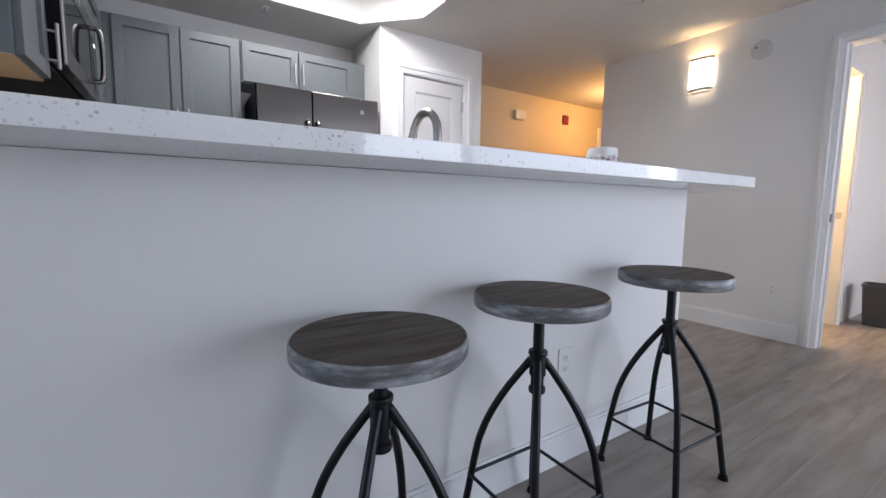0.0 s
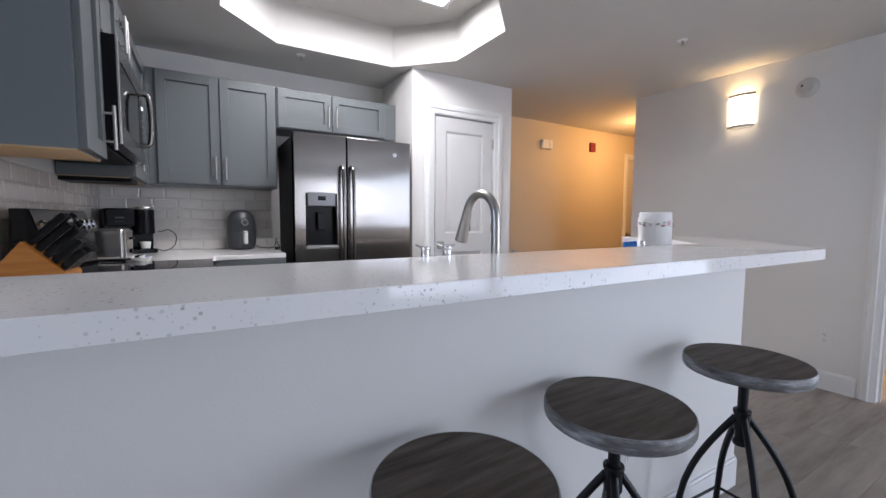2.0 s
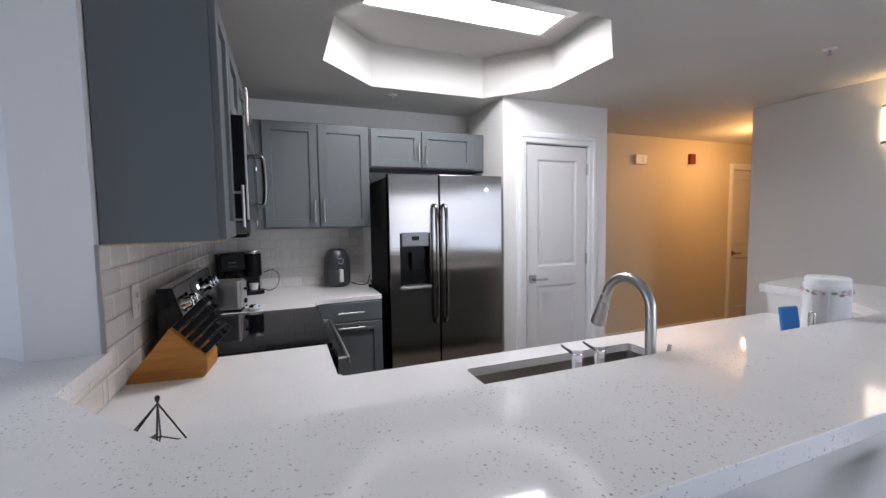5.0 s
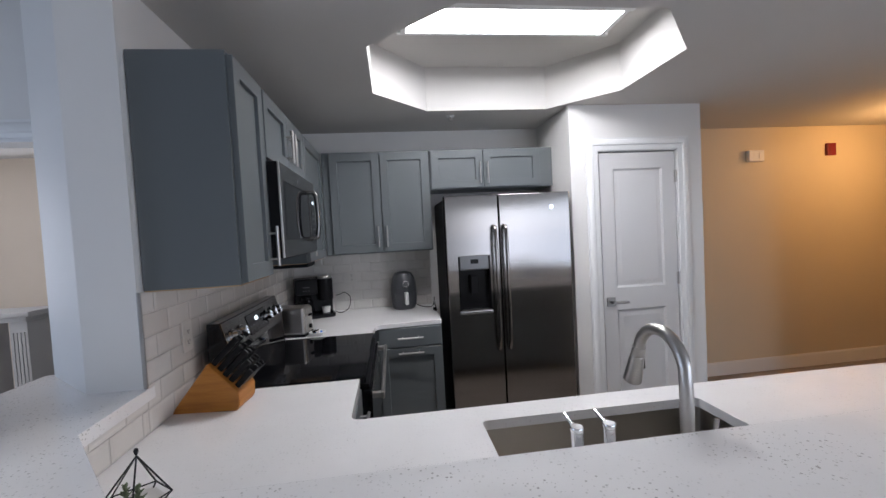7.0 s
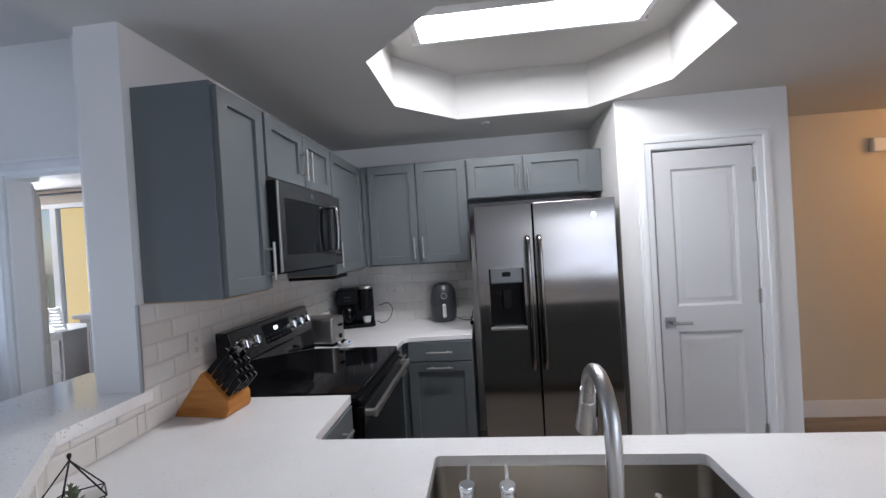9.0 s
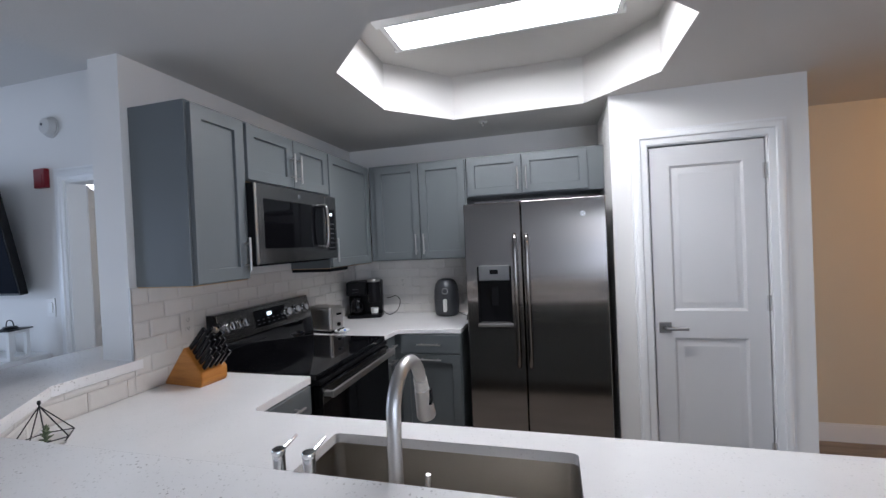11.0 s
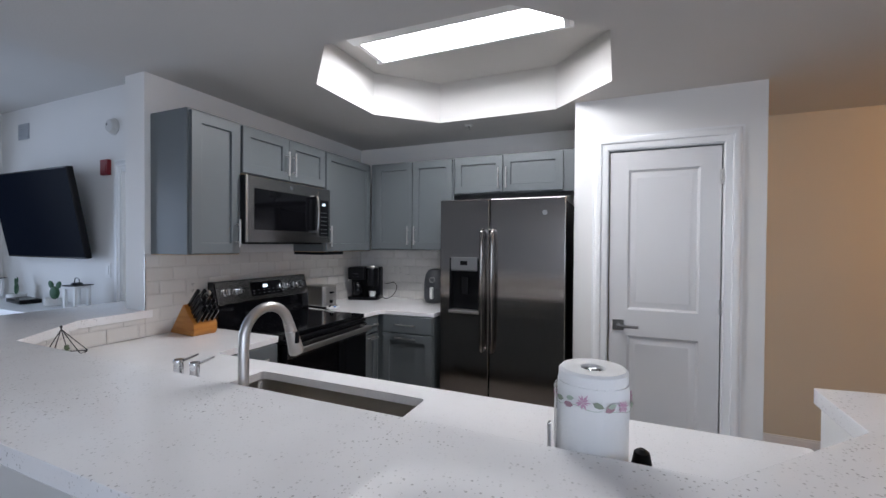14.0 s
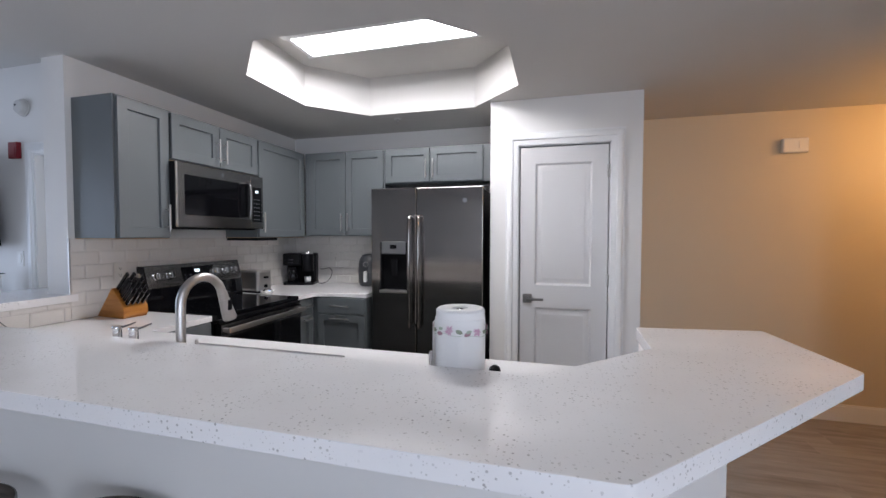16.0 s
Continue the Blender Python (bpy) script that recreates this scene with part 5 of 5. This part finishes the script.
# ---- wall and ceiling fixtures ----
def outlet(name, m, label, category="outlet", switch=False, mat=None):
    mat = mat or PLATE
    root = thing(name, m, label, category)
    bm = bm_new()
    box(bm, -0.036, 0.036, -0.005, 0, -0.058, 0.058, 0.002)
    part("cover_plate", bm, mat, root, "pale plastic cover plate")
    if switch:
        bm = bm_new()
        box(bm, -0.016, 0.016, -0.009, -0.004, -0.033, 0.033, 0.002)
        part("rocker", bm, WHITEPL, root, "white rocker switch")
    else:
        for z in (-0.02, 0.02):
            bm = bm_new()
            box(bm, -0.015, 0.015, -0.007, -0.004, z - 0.014, z + 0.014, 0.003)
            sock = part("socket", bm, mat, root, "pale socket face")
            bm = bm_new()
            box(bm, -0.007, -0.005, -0.0078, -0.0069, z - 0.003, z + 0.006)
            box(bm, 0.005, 0.007, -0.0078, -0.0069, z - 0.003, z + 0.006)
            box(bm, -0.002, 0.002, -0.0078, -0.0069, z - 0.010, z - 0.006)
            part("slots", bm, BLACK, sock, "dark socket slots")
    return root


outlet("bar_outlet", pose(1.683, 1.22, 0.388), "white double outlet on the bar's knee wall")
outlet("wall_outlet", pose(EAST, 1.432, 0.375, 0, 0, -90), "white double outlet low on the painted wall")
outlet("backsplash_outlet", pose(0.262, KY - 0.012, 1.215), "beige double outlet in the tiled backsplash", mat=BEIGE)
outlet("backsplash_outlet", pose(KX + 0.012, 2.25, 1.20, 0, 0, 90), "beige double outlet in the tiles beside the range", mat=BEIGE)
outlet("light_switch", pose(-1.508, BEDY, 1.245), "white rocker switch beside the bedroom doorway", "light switch", switch=True)


def sconce():
    root = thing("wall_sconce", pose(EAST, 2.045, 2.075, 0, 0, -90), "lit half-round wall sconce with a white glass shade", "wall lamp")
    w, h = 0.095, 0.125
    bm = bm_new()
    box(bm, -w * 0.8, w * 0.8, -0.012, 0, -h - 0.01, h + 0.01, 0.002)
    part("back_plate", bm, NICKEL, root, "brushed nickel back plate")
    def arc(bm, r, z0, z1, t):
        n = 20
        rows = []
        for rr, z in ((r, z0), (r, z1), (r - t, z1), (r - t, z0)):
            rows.append([bm.verts.new((rr / 0.125 * w * math.sin(a), -0.012 - rr * 0.46 * math.cos(a), z)) for a in (math.pi * (k / n - 0.5) for k in range(n + 1))])
        rows.append(rows[0])
        for a, b in zip(rows, rows[1:]):
            for k in range(n):
                bm.faces.new((a[k], a[k + 1], b[k + 1], b[k]))
    bm = bm_new()
    arc(bm, 0.123, -h + 0.012, h - 0.012, 0.004)
    part("shade", bm, SHADEGLOW, root, "glowing white glass shade")
    for z0, z1 in ((-h - 0.008, -h + 0.012), (h - 0.012, h + 0.006)):
        bm = bm_new()
        arc(bm, 0.127, z0, z1, 0.008)
        part("rim", bm, NICKEL, root, "brushed nickel rim")
    bm = bm_new()
    cyl(bm, (0, -0.035, -h + 0.02), (0, -0.035, h - 0.02), 0.012, seg=14)
    part("bulb", bm, SHADEGLOW, root, "lit bulb behind the glass")


sconce()


def round_alarm(name, m, label, r=0.07):
    root = thing(name, m, label, "smoke detector")
    bm = bm_new()
    cyl(bm, (0, 0, 0), (0, -0.012, 0), r, r, 40, 0.002)
    part("mount", bm, DETECTOR, root, "white mounting ring with its shading put into the grey")
    bm = bm_new()
    cyl(bm, (0, -0.012, 0), (0, -0.042, 0), r * 0.93, r * 0.72, 40, 0.004)
    part("cover", bm, DETECTOR, root, "white domed cover with its shading put into the grey")
    bm = bm_new()
    cyl(bm, (-0.02, -0.042, 0.012), (-0.02, -0.045, 0.012), 0.008, seg=16)
    part("test_button", bm, GREYPL, root, "small grey test button")


round_alarm("smoke_detector", pose(EAST, 1.632, 2.155, 0, 0, -90), "white round smoke detector high on the wall")
round_alarm("smoke_detector", pose(-1.42, BEDY, 2.36), "white round smoke detector above the doorway", 0.065)


def strobe(m, label):
    root = thing("wall_strobe", m, label, "alarm strobe")
    bm = bm_new()
    box(bm, -0.085, 0.085, -0.045, 0, -0.055, 0.055, 0.01, 3)
    part("housing", bm, WHITEPL, root, "white rounded housing")
    bm = bm_new()
    box(bm, 0.02, 0.07, -0.052, -0.044, -0.03, 0.03, 0.004)
    part("lens", bm, WHITEPL, root, "pale strobe lens")


strobe(pose(4.145, HALL_Y, 2.122), "white rectangular chime box on the hallway wall")


def red_box(m):
    root = thing("red_alarm_box", m, "small red fire alarm sounder on the wall", "fire alarm")
    bm = bm_new()
    box(bm, -0.048, 0.048, -0.03, 0, -0.06, 0.06, 0.004)
    part("housing", bm, RED, root)
    bm = bm_new()
    box(bm, -0.03, 0.03, -0.033, -0.03, -0.045, 0.02, 0.001)
    part("grille", bm, RED, root, "raised red grille")


red_box(pose(4.995, HALL_Y, 2.165))
red_box(pose(-1.51, BEDY, 2.05))


def sprinkler(x, y):
    root = thing("sprinkler_head", pose(x, y, CEILING), "small recessed ceiling sprinkler head", "sprinkler", "ceiling sprinklers")
    bm = bm_new()
    cyl(bm, (0, 0, 0), (0, 0, -0.006), 0.032, 0.028, 28)
    part("escutcheon", bm, WHITEPL, root, "white ceiling ring")
    bm = bm_new()
    cyl(bm, (0, 0, -0.006), (0, 0, -0.024), 0.008, seg=12)
    cyl(bm, (0, 0, -0.034), (0, 0, -0.037), 0.015, seg=16)
    cyl(bm, (-0.01, 0, -0.022), (-0.006, 0, -0.035), 0.002, seg=6)
    cyl(bm, (0.01, 0, -0.022), (0.006, 0, -0.035), 0.002, seg=6)
    part("head", bm, NICKEL, root, "metal sprinkler head")


sprinkler(3.229, 1.99)
sprinkler(1.09, 3.60)


def tray_fixture():
    root = thing("ceiling_light", pose(1.322, 2.74, TRAY), "lit rectangular fluorescent ceiling light in the tray", "ceiling light")
    bm = bm_new()
    for b in ((-0.62, 0.62, -0.205, -0.100), (-0.62, 0.62, 0.154, 0.175), (-0.60, -0.572, -0.100, 0.154), (0.572, 0.60, -0.100, 0.154)):
        box(bm, b[0], b[1], b[2], b[3], -0.044, 0.0)
    part("frame", bm, TRIM, root, "white fixture frame")
    bm = bm_new()
    box(bm, -0.5715, 0.5715, -0.0995, 0.1535, -0.040, -0.002)
    part("diffuser", bm, PANELGLOW, root, "glowing white acrylic diffuser")


tray_fixture()


# ---- living room side ----
def television():
    root = thing("television", pose(-2.20, BEDY - 0.15, 1.685, 10, 0, 0), "wall-mounted flat black television, switched off", "television")
    bm = bm_new()
    box(bm, -0.60, 0.60, -0.012, 0.03, -0.355, 0.355, 0.004)
    part("bezel", bm, BLACK, root, "thin black bezel")
    bm = bm_new()
    box(bm, -0.59, 0.59, -0.0145, -0.0125, -0.342, 0.345)
    part("screen", bm, SCREEN, root, "dark glossy screen")
    bm = bm_new()
    box(bm, -0.12, 0.12, 0.03, 0.115, -0.12, 0.10, 0.004)
    part("wall_mount", bm, BLACKMATT, root, "black wall bracket")


television()


def console():
    root = thing("media_console", pose(-2.36, BEDY - 0.39, 0), "white painted media console under the television", "console")
    bm = bm_new()
    box(bm, -0.80, 0.82, 0, 0.37, 0.08, 0.93, 0.003)
    part("body", bm, TRIM, root, "white painted body")
    bm = bm_new()
    box(bm, -0.82, 0.84, -0.02, 0.385, 0.93, 0.96, 0.004)
    part("top", bm, TRIM, root, "white top board")
    for k in range(3):
        bm = bm_new()
        box(bm, -0.78 + k * 0.53, -0.26 + k * 0.53, -0.018, 0, 0.12, 0.91, 0.003)
        door = part("door", bm, TRIM, root, "white cabinet door")
        bm = bm_new()
        cyl(bm, (-0.30 + k * 0.53, -0.018, 0.55), (-0.30 + k * 0.53, -0.04, 0.55), 0.012, seg=14)
        part("knob", bm, NICKEL, door, "small round knob")


console()
TOP = 0.96


def lantern(x, y):
    root = thing("lantern", pose(x, y, TOP, 0, 0, 12), "white wooden candle lantern with a black metal top", "lantern")
    w, h = 0.058, 0.175
    bm = bm_new()
    box(bm, -w, w, -w, w, 0, 0.02, 0.003)
    for sx in (-1, 1):
        for sy in (-1, 1):
            cx, cy = sx * (w - 0.01), sy * (w - 0.01)
            box(bm, cx - 0.01, cx + 0.01, cy - 0.01, cy + 0.01, 0.02, h - 0.02)
    box(bm, -w, w, -w, w, h - 0.02, h, 0.003)
    part("frame", bm, TRIM, root, "white wooden frame")
    bm = bm_new()
    box(bm, -w - 0.012, w + 0.012, -w - 0.012, w + 0.012, h, h + 0.006, 0.001)
    cyl(bm, (0, 0, h + 0.006), (0, 0, h + 0.022), 0.04, 0.03, 20)
    tube(bm, smooth_path([(-0.025, 0, h + 0.02), (-0.018, 0, h + 0.05), (0, 0, h + 0.058), (0.018, 0, h + 0.05), (0.025, 0, h + 0.02)], 4), 0.003, 8)
    part("metal_top", bm, IRON, root, "black metal top with a ring handle")


lantern(-1.60, BEDY - 0.16)
lantern(-2.93, BEDY - 0.17)


def cactus(x, y, turn):
    root = thing("potted_cactus", pose(x, y, TOP, 0, 0, turn), "small green paddle cactus in a white pot", "potted plant", "potted cacti")
    bm = bm_new()
    lathe(bm, [(0.05, 0.0), (0.062, 0.004), (0.066, 0.055), (0.06, 0.055), (0.056, 0.045), (0.01, 0.045)], seg=28)
    part("pot", bm, CERAMIC, root, "round white pot")
    for px, pz, r, sq, lean in ((0.0, 0.10, 0.042, 1.25, 0), (-0.03, 0.165, 0.022, 1.5, -22), (0.034, 0.16, 0.022, 1.5, 25)):
        bm = bm_new()
        bmesh.ops.create_icosphere(bm, subdivisions=3, radius=r, matrix=Matrix.Diagonal((1, 0.32, sq, 1)))
        for v in bm.verts:
            v.co += v.co.normalized() * 0.0012 * noise.noise(v.co * 120)
        part("pad", bm, GREEN, root, "flat green cactus pad", pose(px, 0, pz, 0, lean, 0))


cactus(-1.95, BEDY - 0.145, 20)
cactus(-2.62, BEDY - 0.12, -30)
bm = bm_new()
box(bm, -0.15, 0.15, -0.07, 0.07, 0.0, 0.035, 0.008)
tagged(part("set_top_box", bm, BLACK, at=pose(-2.36, BEDY - 0.17, TOP, 0, 0, -6)), "flat black media box lying on the console", "media box")
bm = bm_new()
box(bm, -2.87, -2.69, BEDY - 0.008, BEDY, 2.39, 2.53, 0.002)
for k in range(5):
    box(bm, -2.86, -2.70, BEDY - 0.012, BEDY - 0.008, 2.405 + k * 0.025, 2.415 + k * 0.025)
VENT = material("vent_grey", (0.36, 0.38, 0.40), 0.5)
tagged(part("air_vent", bm, VENT), "small grey louvred vent high on the wall", "vent")
bm = bm_new()
box(bm, -1.75, -0.95, 1.25, 2.0, 0.72, 0.75, 0.004)
side = thing("side_table", pose(0, 0, 0), "low white table in the living room", "table")
part("tabletop", bm, TRIM, side, "white tabletop")
for x in (-1.71, -0.99):
    for y in (1.29, 1.96):
        bm = bm_new()
        box(bm, x - 0.025, x + 0.025, y - 0.025, y + 0.025, 0, 0.72, 0.003)
        part("leg", bm, TRIM, side, "square white leg")


# ---- bedroom seen through the doorway ----
def window():
    root = tagged(thing("window_1", pose(0, 0, 0), "white framed bedroom window with a centre mullion", "window"), kind="structure")
    y0, y1 = 4.66, 4.72
    bm = bm_new()
    for b in ((WX0, WX0 + 0.05, WZ0, WZ1), (WX1 - 0.05, WX1, WZ0, WZ1), (WX0 + 0.05, WX1 - 0.05, WZ0, WZ0 + 0.05), (WX0 + 0.05, WX1 - 0.05, WZ1 - 0.05, WZ1)):
        box(bm, b[0], b[1], y0, y1, b[2], b[3])
    xm = (WX0 + WX1) / 2
    box(bm, xm - 0.035, xm + 0.035, y0, y1, WZ0 + 0.05, WZ1 - 0.05)
    part("window_frame", bm, TRIM, root, "white window frame")
    for a, b in ((WX0 + 0.05, xm - 0.035), (xm + 0.035, WX1 - 0.05)):
        bm = bm_new()
        box(bm, a, b, 4.685, 4.690, WZ0 + 0.05, WZ1 - 0.05)
        p = part("pane", bm, GLASS, root, "clear window pane")
        p.visible_shadow = False
    bm = bm_new()
    box(bm, WX0 - 0.04, WX1 + 0.04, 4.60, 4.66, WZ0 - 0.03, WZ0, 0.003)
    part("window_sill", bm, TRIM, root, "white window sill")


window()
bm = bm_new()
cyl(bm, (WX0 - 0.25, 4.58, 2.34), (WX1 + 0.3, 4.58, 2.34), 0.012, seg=12)
for x in (WX0 - 0.25, WX1 + 0.3):
    bmesh.ops.create_icosphere(bm, subdivisions=2, radius=0.024, matrix=Matrix.Translation((x, 4.58, 2.34)))
for x in (WX0 - 0.15, WX1 + 0.2):
    box(bm, x - 0.006, x + 0.006, 4.58, 4.65, 2.334, 2.346)
tagged(part("curtain_rod", bm, IRON), "dark metal curtain rod with ball ends", "curtain rod")


def curtain(x0, x1, seed):
    bm = bm_new()
    n, rnd = 48, random.Random(seed)
    rows = []
    for j in range(9):
        z = 0.04 + (2.33 - 0.04) * j / 8
        rows.append([bm.verts.new((x0 + (x1 - x0) * i / n, 4.575 + 0.03 * math.sin(i * 0.85 + 0.3 * math.sin(j)) * (1.0 - 0.04 * j), z)) for i in range(n + 1)])
    for a, b in zip(rows, rows[1:]):
        for i in range(n):
            bm.faces.new((a[i], a[i + 1], b[i + 1], b[i]))
    bmesh.ops.solidify(bm, geom=bm.faces[:], thickness=0.002)
    tagged(part("curtain", bm, CURTAIN), "pale gathered window curtain hanging from the rod", "curtain", "curtains")


curtain(WX1 - 0.02, WX1 + 0.12, 1)


def dresser():
    root = thing("dresser", pose(-2.66, 3.86, 0), "grey painted dresser standing in the bedroom", "dresser")
    bm = bm_new()
    box(bm, -0.55, 0.0, 0.0, 0.45, 0.0, 0.97, 0.004)
    part("body", bm, DRESS, root, "grey painted body")
    bm = bm_new()
    box(bm, -0.57, 0.02, -0.02, 0.47, 0.97, 1.0, 0.006)
    part("top", bm, DRESS, root, "moulded dresser top")
    for k in range(3):
        bm = bm_new()
        box(bm, -0.53, -0.02, -0.015, 0.0, 0.08 + k * 0.29, 0.35 + k * 0.29, 0.004)
        d = part("drawer_front", bm, DRESS, root, "grey drawer front")
        bm = bm_new()
        cyl(bm, (-0.275, -0.015, 0.215 + k * 0.29), (-0.275, -0.035, 0.215 + k * 0.29), 0.013, seg=12)
        part("knob", bm, NICKEL, d, "round drawer knob")


DRESS = painted("dresser_grey_paint", (0.42, 0.42, 0.43), 0.5, 0.05, 100)
dresser()
# exterior seen through the bedroom window
ext = thing("neighbour_building", pose(0, 0, 0), "yellow stucco building with white trim outside the window", "building")
bm = bm_new()
box(bm, -10.7, -3.0, 11.0, 18.0, -3.1, 9.0)
part("wall", bm, YELLOW, ext, "yellow stucco wall")
bm = bm_new()
box(bm, -10.75, -2.95, 10.93, 11.0, -0.4, -0.1)
part("trim_band", bm, TRIM, ext, "white stucco band")


def slat_rack():
    root = thing("slatted_rack", pose(-2.83, 3.98, 1.001, 14, 0, -12), "white slatted wooden rack leaning on the dresser", "rack")
    for k in range(6):
        bm = bm_new()
        box(bm, -0.075, 0.075, -0.008, 0.008, 0.02 + k * 0.032, 0.042 + k * 0.032, 0.001)
        part("slat", bm, TRIM, root, "white slat")
    for x in (-0.075, 0.075):
        bm = bm_new()
        box(bm, x - 0.008, x + 0.008, 0.008, 0.02, 0.0, 0.21, 0.001)
        part("upright", bm, TRIM, root, "white upright")


slat_rack()


def pillar_table():
    root = thing("console_table", pose(-2.32, 4.02, 0), "grey painted console table on fluted column legs", "table")
    bm = bm_new()
    box(bm, -0.24, 0.30, -0.16, 0.16, 1.10, 1.135, 0.006)
    box(bm, -0.20, 0.26, -0.13, 0.13, 1.06, 1.10, 0.006)
    part("tabletop", bm, DRESS, root, "moulded tabletop")
    for x in (-0.11, 0.18):
        bm = bm_new()
        box(bm, x - 0.06, x + 0.06, -0.10, 0.10, 0, 1.06, 0.004)
        for k in range(4):
            box(bm, x - 0.045 + k * 0.025, x - 0.033 + k * 0.025, -0.106, -0.099, 0.15, 0.98)
        part("leg", bm, DRESS, root, "fluted column leg")


pillar_table()


# ---- side room beyond the east doorway ----
def waste_bin():
    root = thing("waste_bin", pose(5.47, 1.09, 0, 0, 0, 6), "dark grey plastic waste bin on the floor", "waste bin")
    bm = bm_new()
    z = [(0.10, 0.085, 0.0), (0.125, 0.105, 0.33), (0.132, 0.112, 0.335), (0.132, 0.112, 0.35), (0.122, 0.102, 0.35), (0.096, 0.08, 0.01)]
    rows = [[bm.verts.new((x, y, h)) for x, y in rounded([(-a, -b), (a, -b), (a, b), (-a, b)], [0.03] * 4, 3)] for a, b, h in z]
    for a, b in zip(rows, rows[1:]):
        for k in range(len(a)):
            bm.faces.new((a[k], a[(k + 1) % len(a)], b[(k + 1) % len(a)], b[k]))
    bm.faces.new(rows[0])
    bm.faces.new(rows[-1])
    part("bin_body", bm, GREYPL, root, "tapered grey plastic body")


waste_bin()


# ---- floor planks ----
def floor_planks():
    root = new("floor")
    tagged(root, "grey oak-look plank flooring", kind="structure")
    pw, pl, gap = 0.178, 1.22, 0.0002
    meshes = {}
    far = bm_new()
    y, row = -3.38, 0
    rnd = random.Random(7)
    while y < 4.6:
        x = -4.98 - rnd.uniform(0, pl)
        while x < 7.2:
            a, b = max(x, -4.98), min(x + pl, 7.2)
            if b - a > 0.05:
                near = 0.6 < b and a < 6.2 and 0.55 < y < 4.2
                if near:
                    key = round(b - a, 3)
                    if key not in meshes:
                        bm = bm_new()
                        L = b - a
                        lo = [(gap, gap), (L - gap, gap), (L - gap, pw - gap), (gap, pw - gap)]
                        s = 0.0005
                        hi = [(gap + s, gap + s), (L - gap - s, gap + s), (L - gap - s, pw - gap - s), (gap + s, pw - gap - s)]
                        rows = [[bm.verts.new((p, q, z)) for p, q in pts] for pts, z in ((lo, -0.012), (lo, -0.001), (hi, 0.0))]
                        for r, t in zip(rows, rows[1:]):
                            for k in range(4):
                                bm.faces.new((r[k], r[(k + 1) % 4], t[(k + 1) % 4], t[k]))
                        bm.faces.new(rows[-1])
                        me = bpy.data.meshes.new("plank")
                        bm.to_mesh(me)
                        bm.free()
                        me.materials.append(PLANK)
                        meshes[key] = me
                    ob = new("plank", meshes[key])
                    ob.parent = root
                    ob.location = (a, y, 0)
                else:
                    v = [far.verts.new(p) for p in ((a + gap, y + gap, 0), (b - gap, y + gap, 0), (b - gap, y + pw - gap, 0), (a + gap, y + pw - gap, 0))]
                    far.faces.new(v)
            x += pl
        y += pw
        row += 1
    ob = part("plank_field", far, PLANK, root, "more planks of the same floor")
    tagged(ob, kind="stuff")


floor_planks()

# ---- backsplash tiles ----
Z0, Z1 = COUNTER + 0.001, UP0 - 0.002
grout("grout_left", KX, WALLEND, 90, KY - WALLEND, Z0, Z1)
grout("grout_back", KX + 0.0035, KY, 0, 0.918 - KX, Z0, UP0 + 0.012)
tile_run(wall_left, KX, WALLEND, 90, KY - WALLEND - 0.01, Z0, Z1)
tile_run(wall_back, KX + 0.012, KY, 0, 0.91 - KX, Z0, UP0 + 0.012)
ZB = BAR - 0.042
for name, x0, y0, x1, y1 in (("grout_bar_corner", KX, 1.652, KX, WALLEND), ("grout_bar_diagonal", 0.081, 1.344, KX, 1.652), ("grout_bar", 2.33, 1.344, 0.081, 1.344), ("grout_bar_end", 2.66, 1.675, 2.33, 1.344)):
    ang, ln = math.degrees(math.atan2(y1 - y0, x1 - x0)), math.hypot(x1 - x0, y1 - y0)
    grout(name, x0, y0, ang, ln, Z0, ZB)
    tile_run(wall_bar, x0, y0, ang, ln, Z0, ZB)
bm = bm_new()
box(bm, KX, KX + 0.013, WALLEND - 0.006, WALLEND, BAR + 0.001, UP0 + 0.0, 0.001)
tagged(part("tile_edge_trim", bm, NICKEL), "thin metal edge strip beside the tiles", kind="structure")
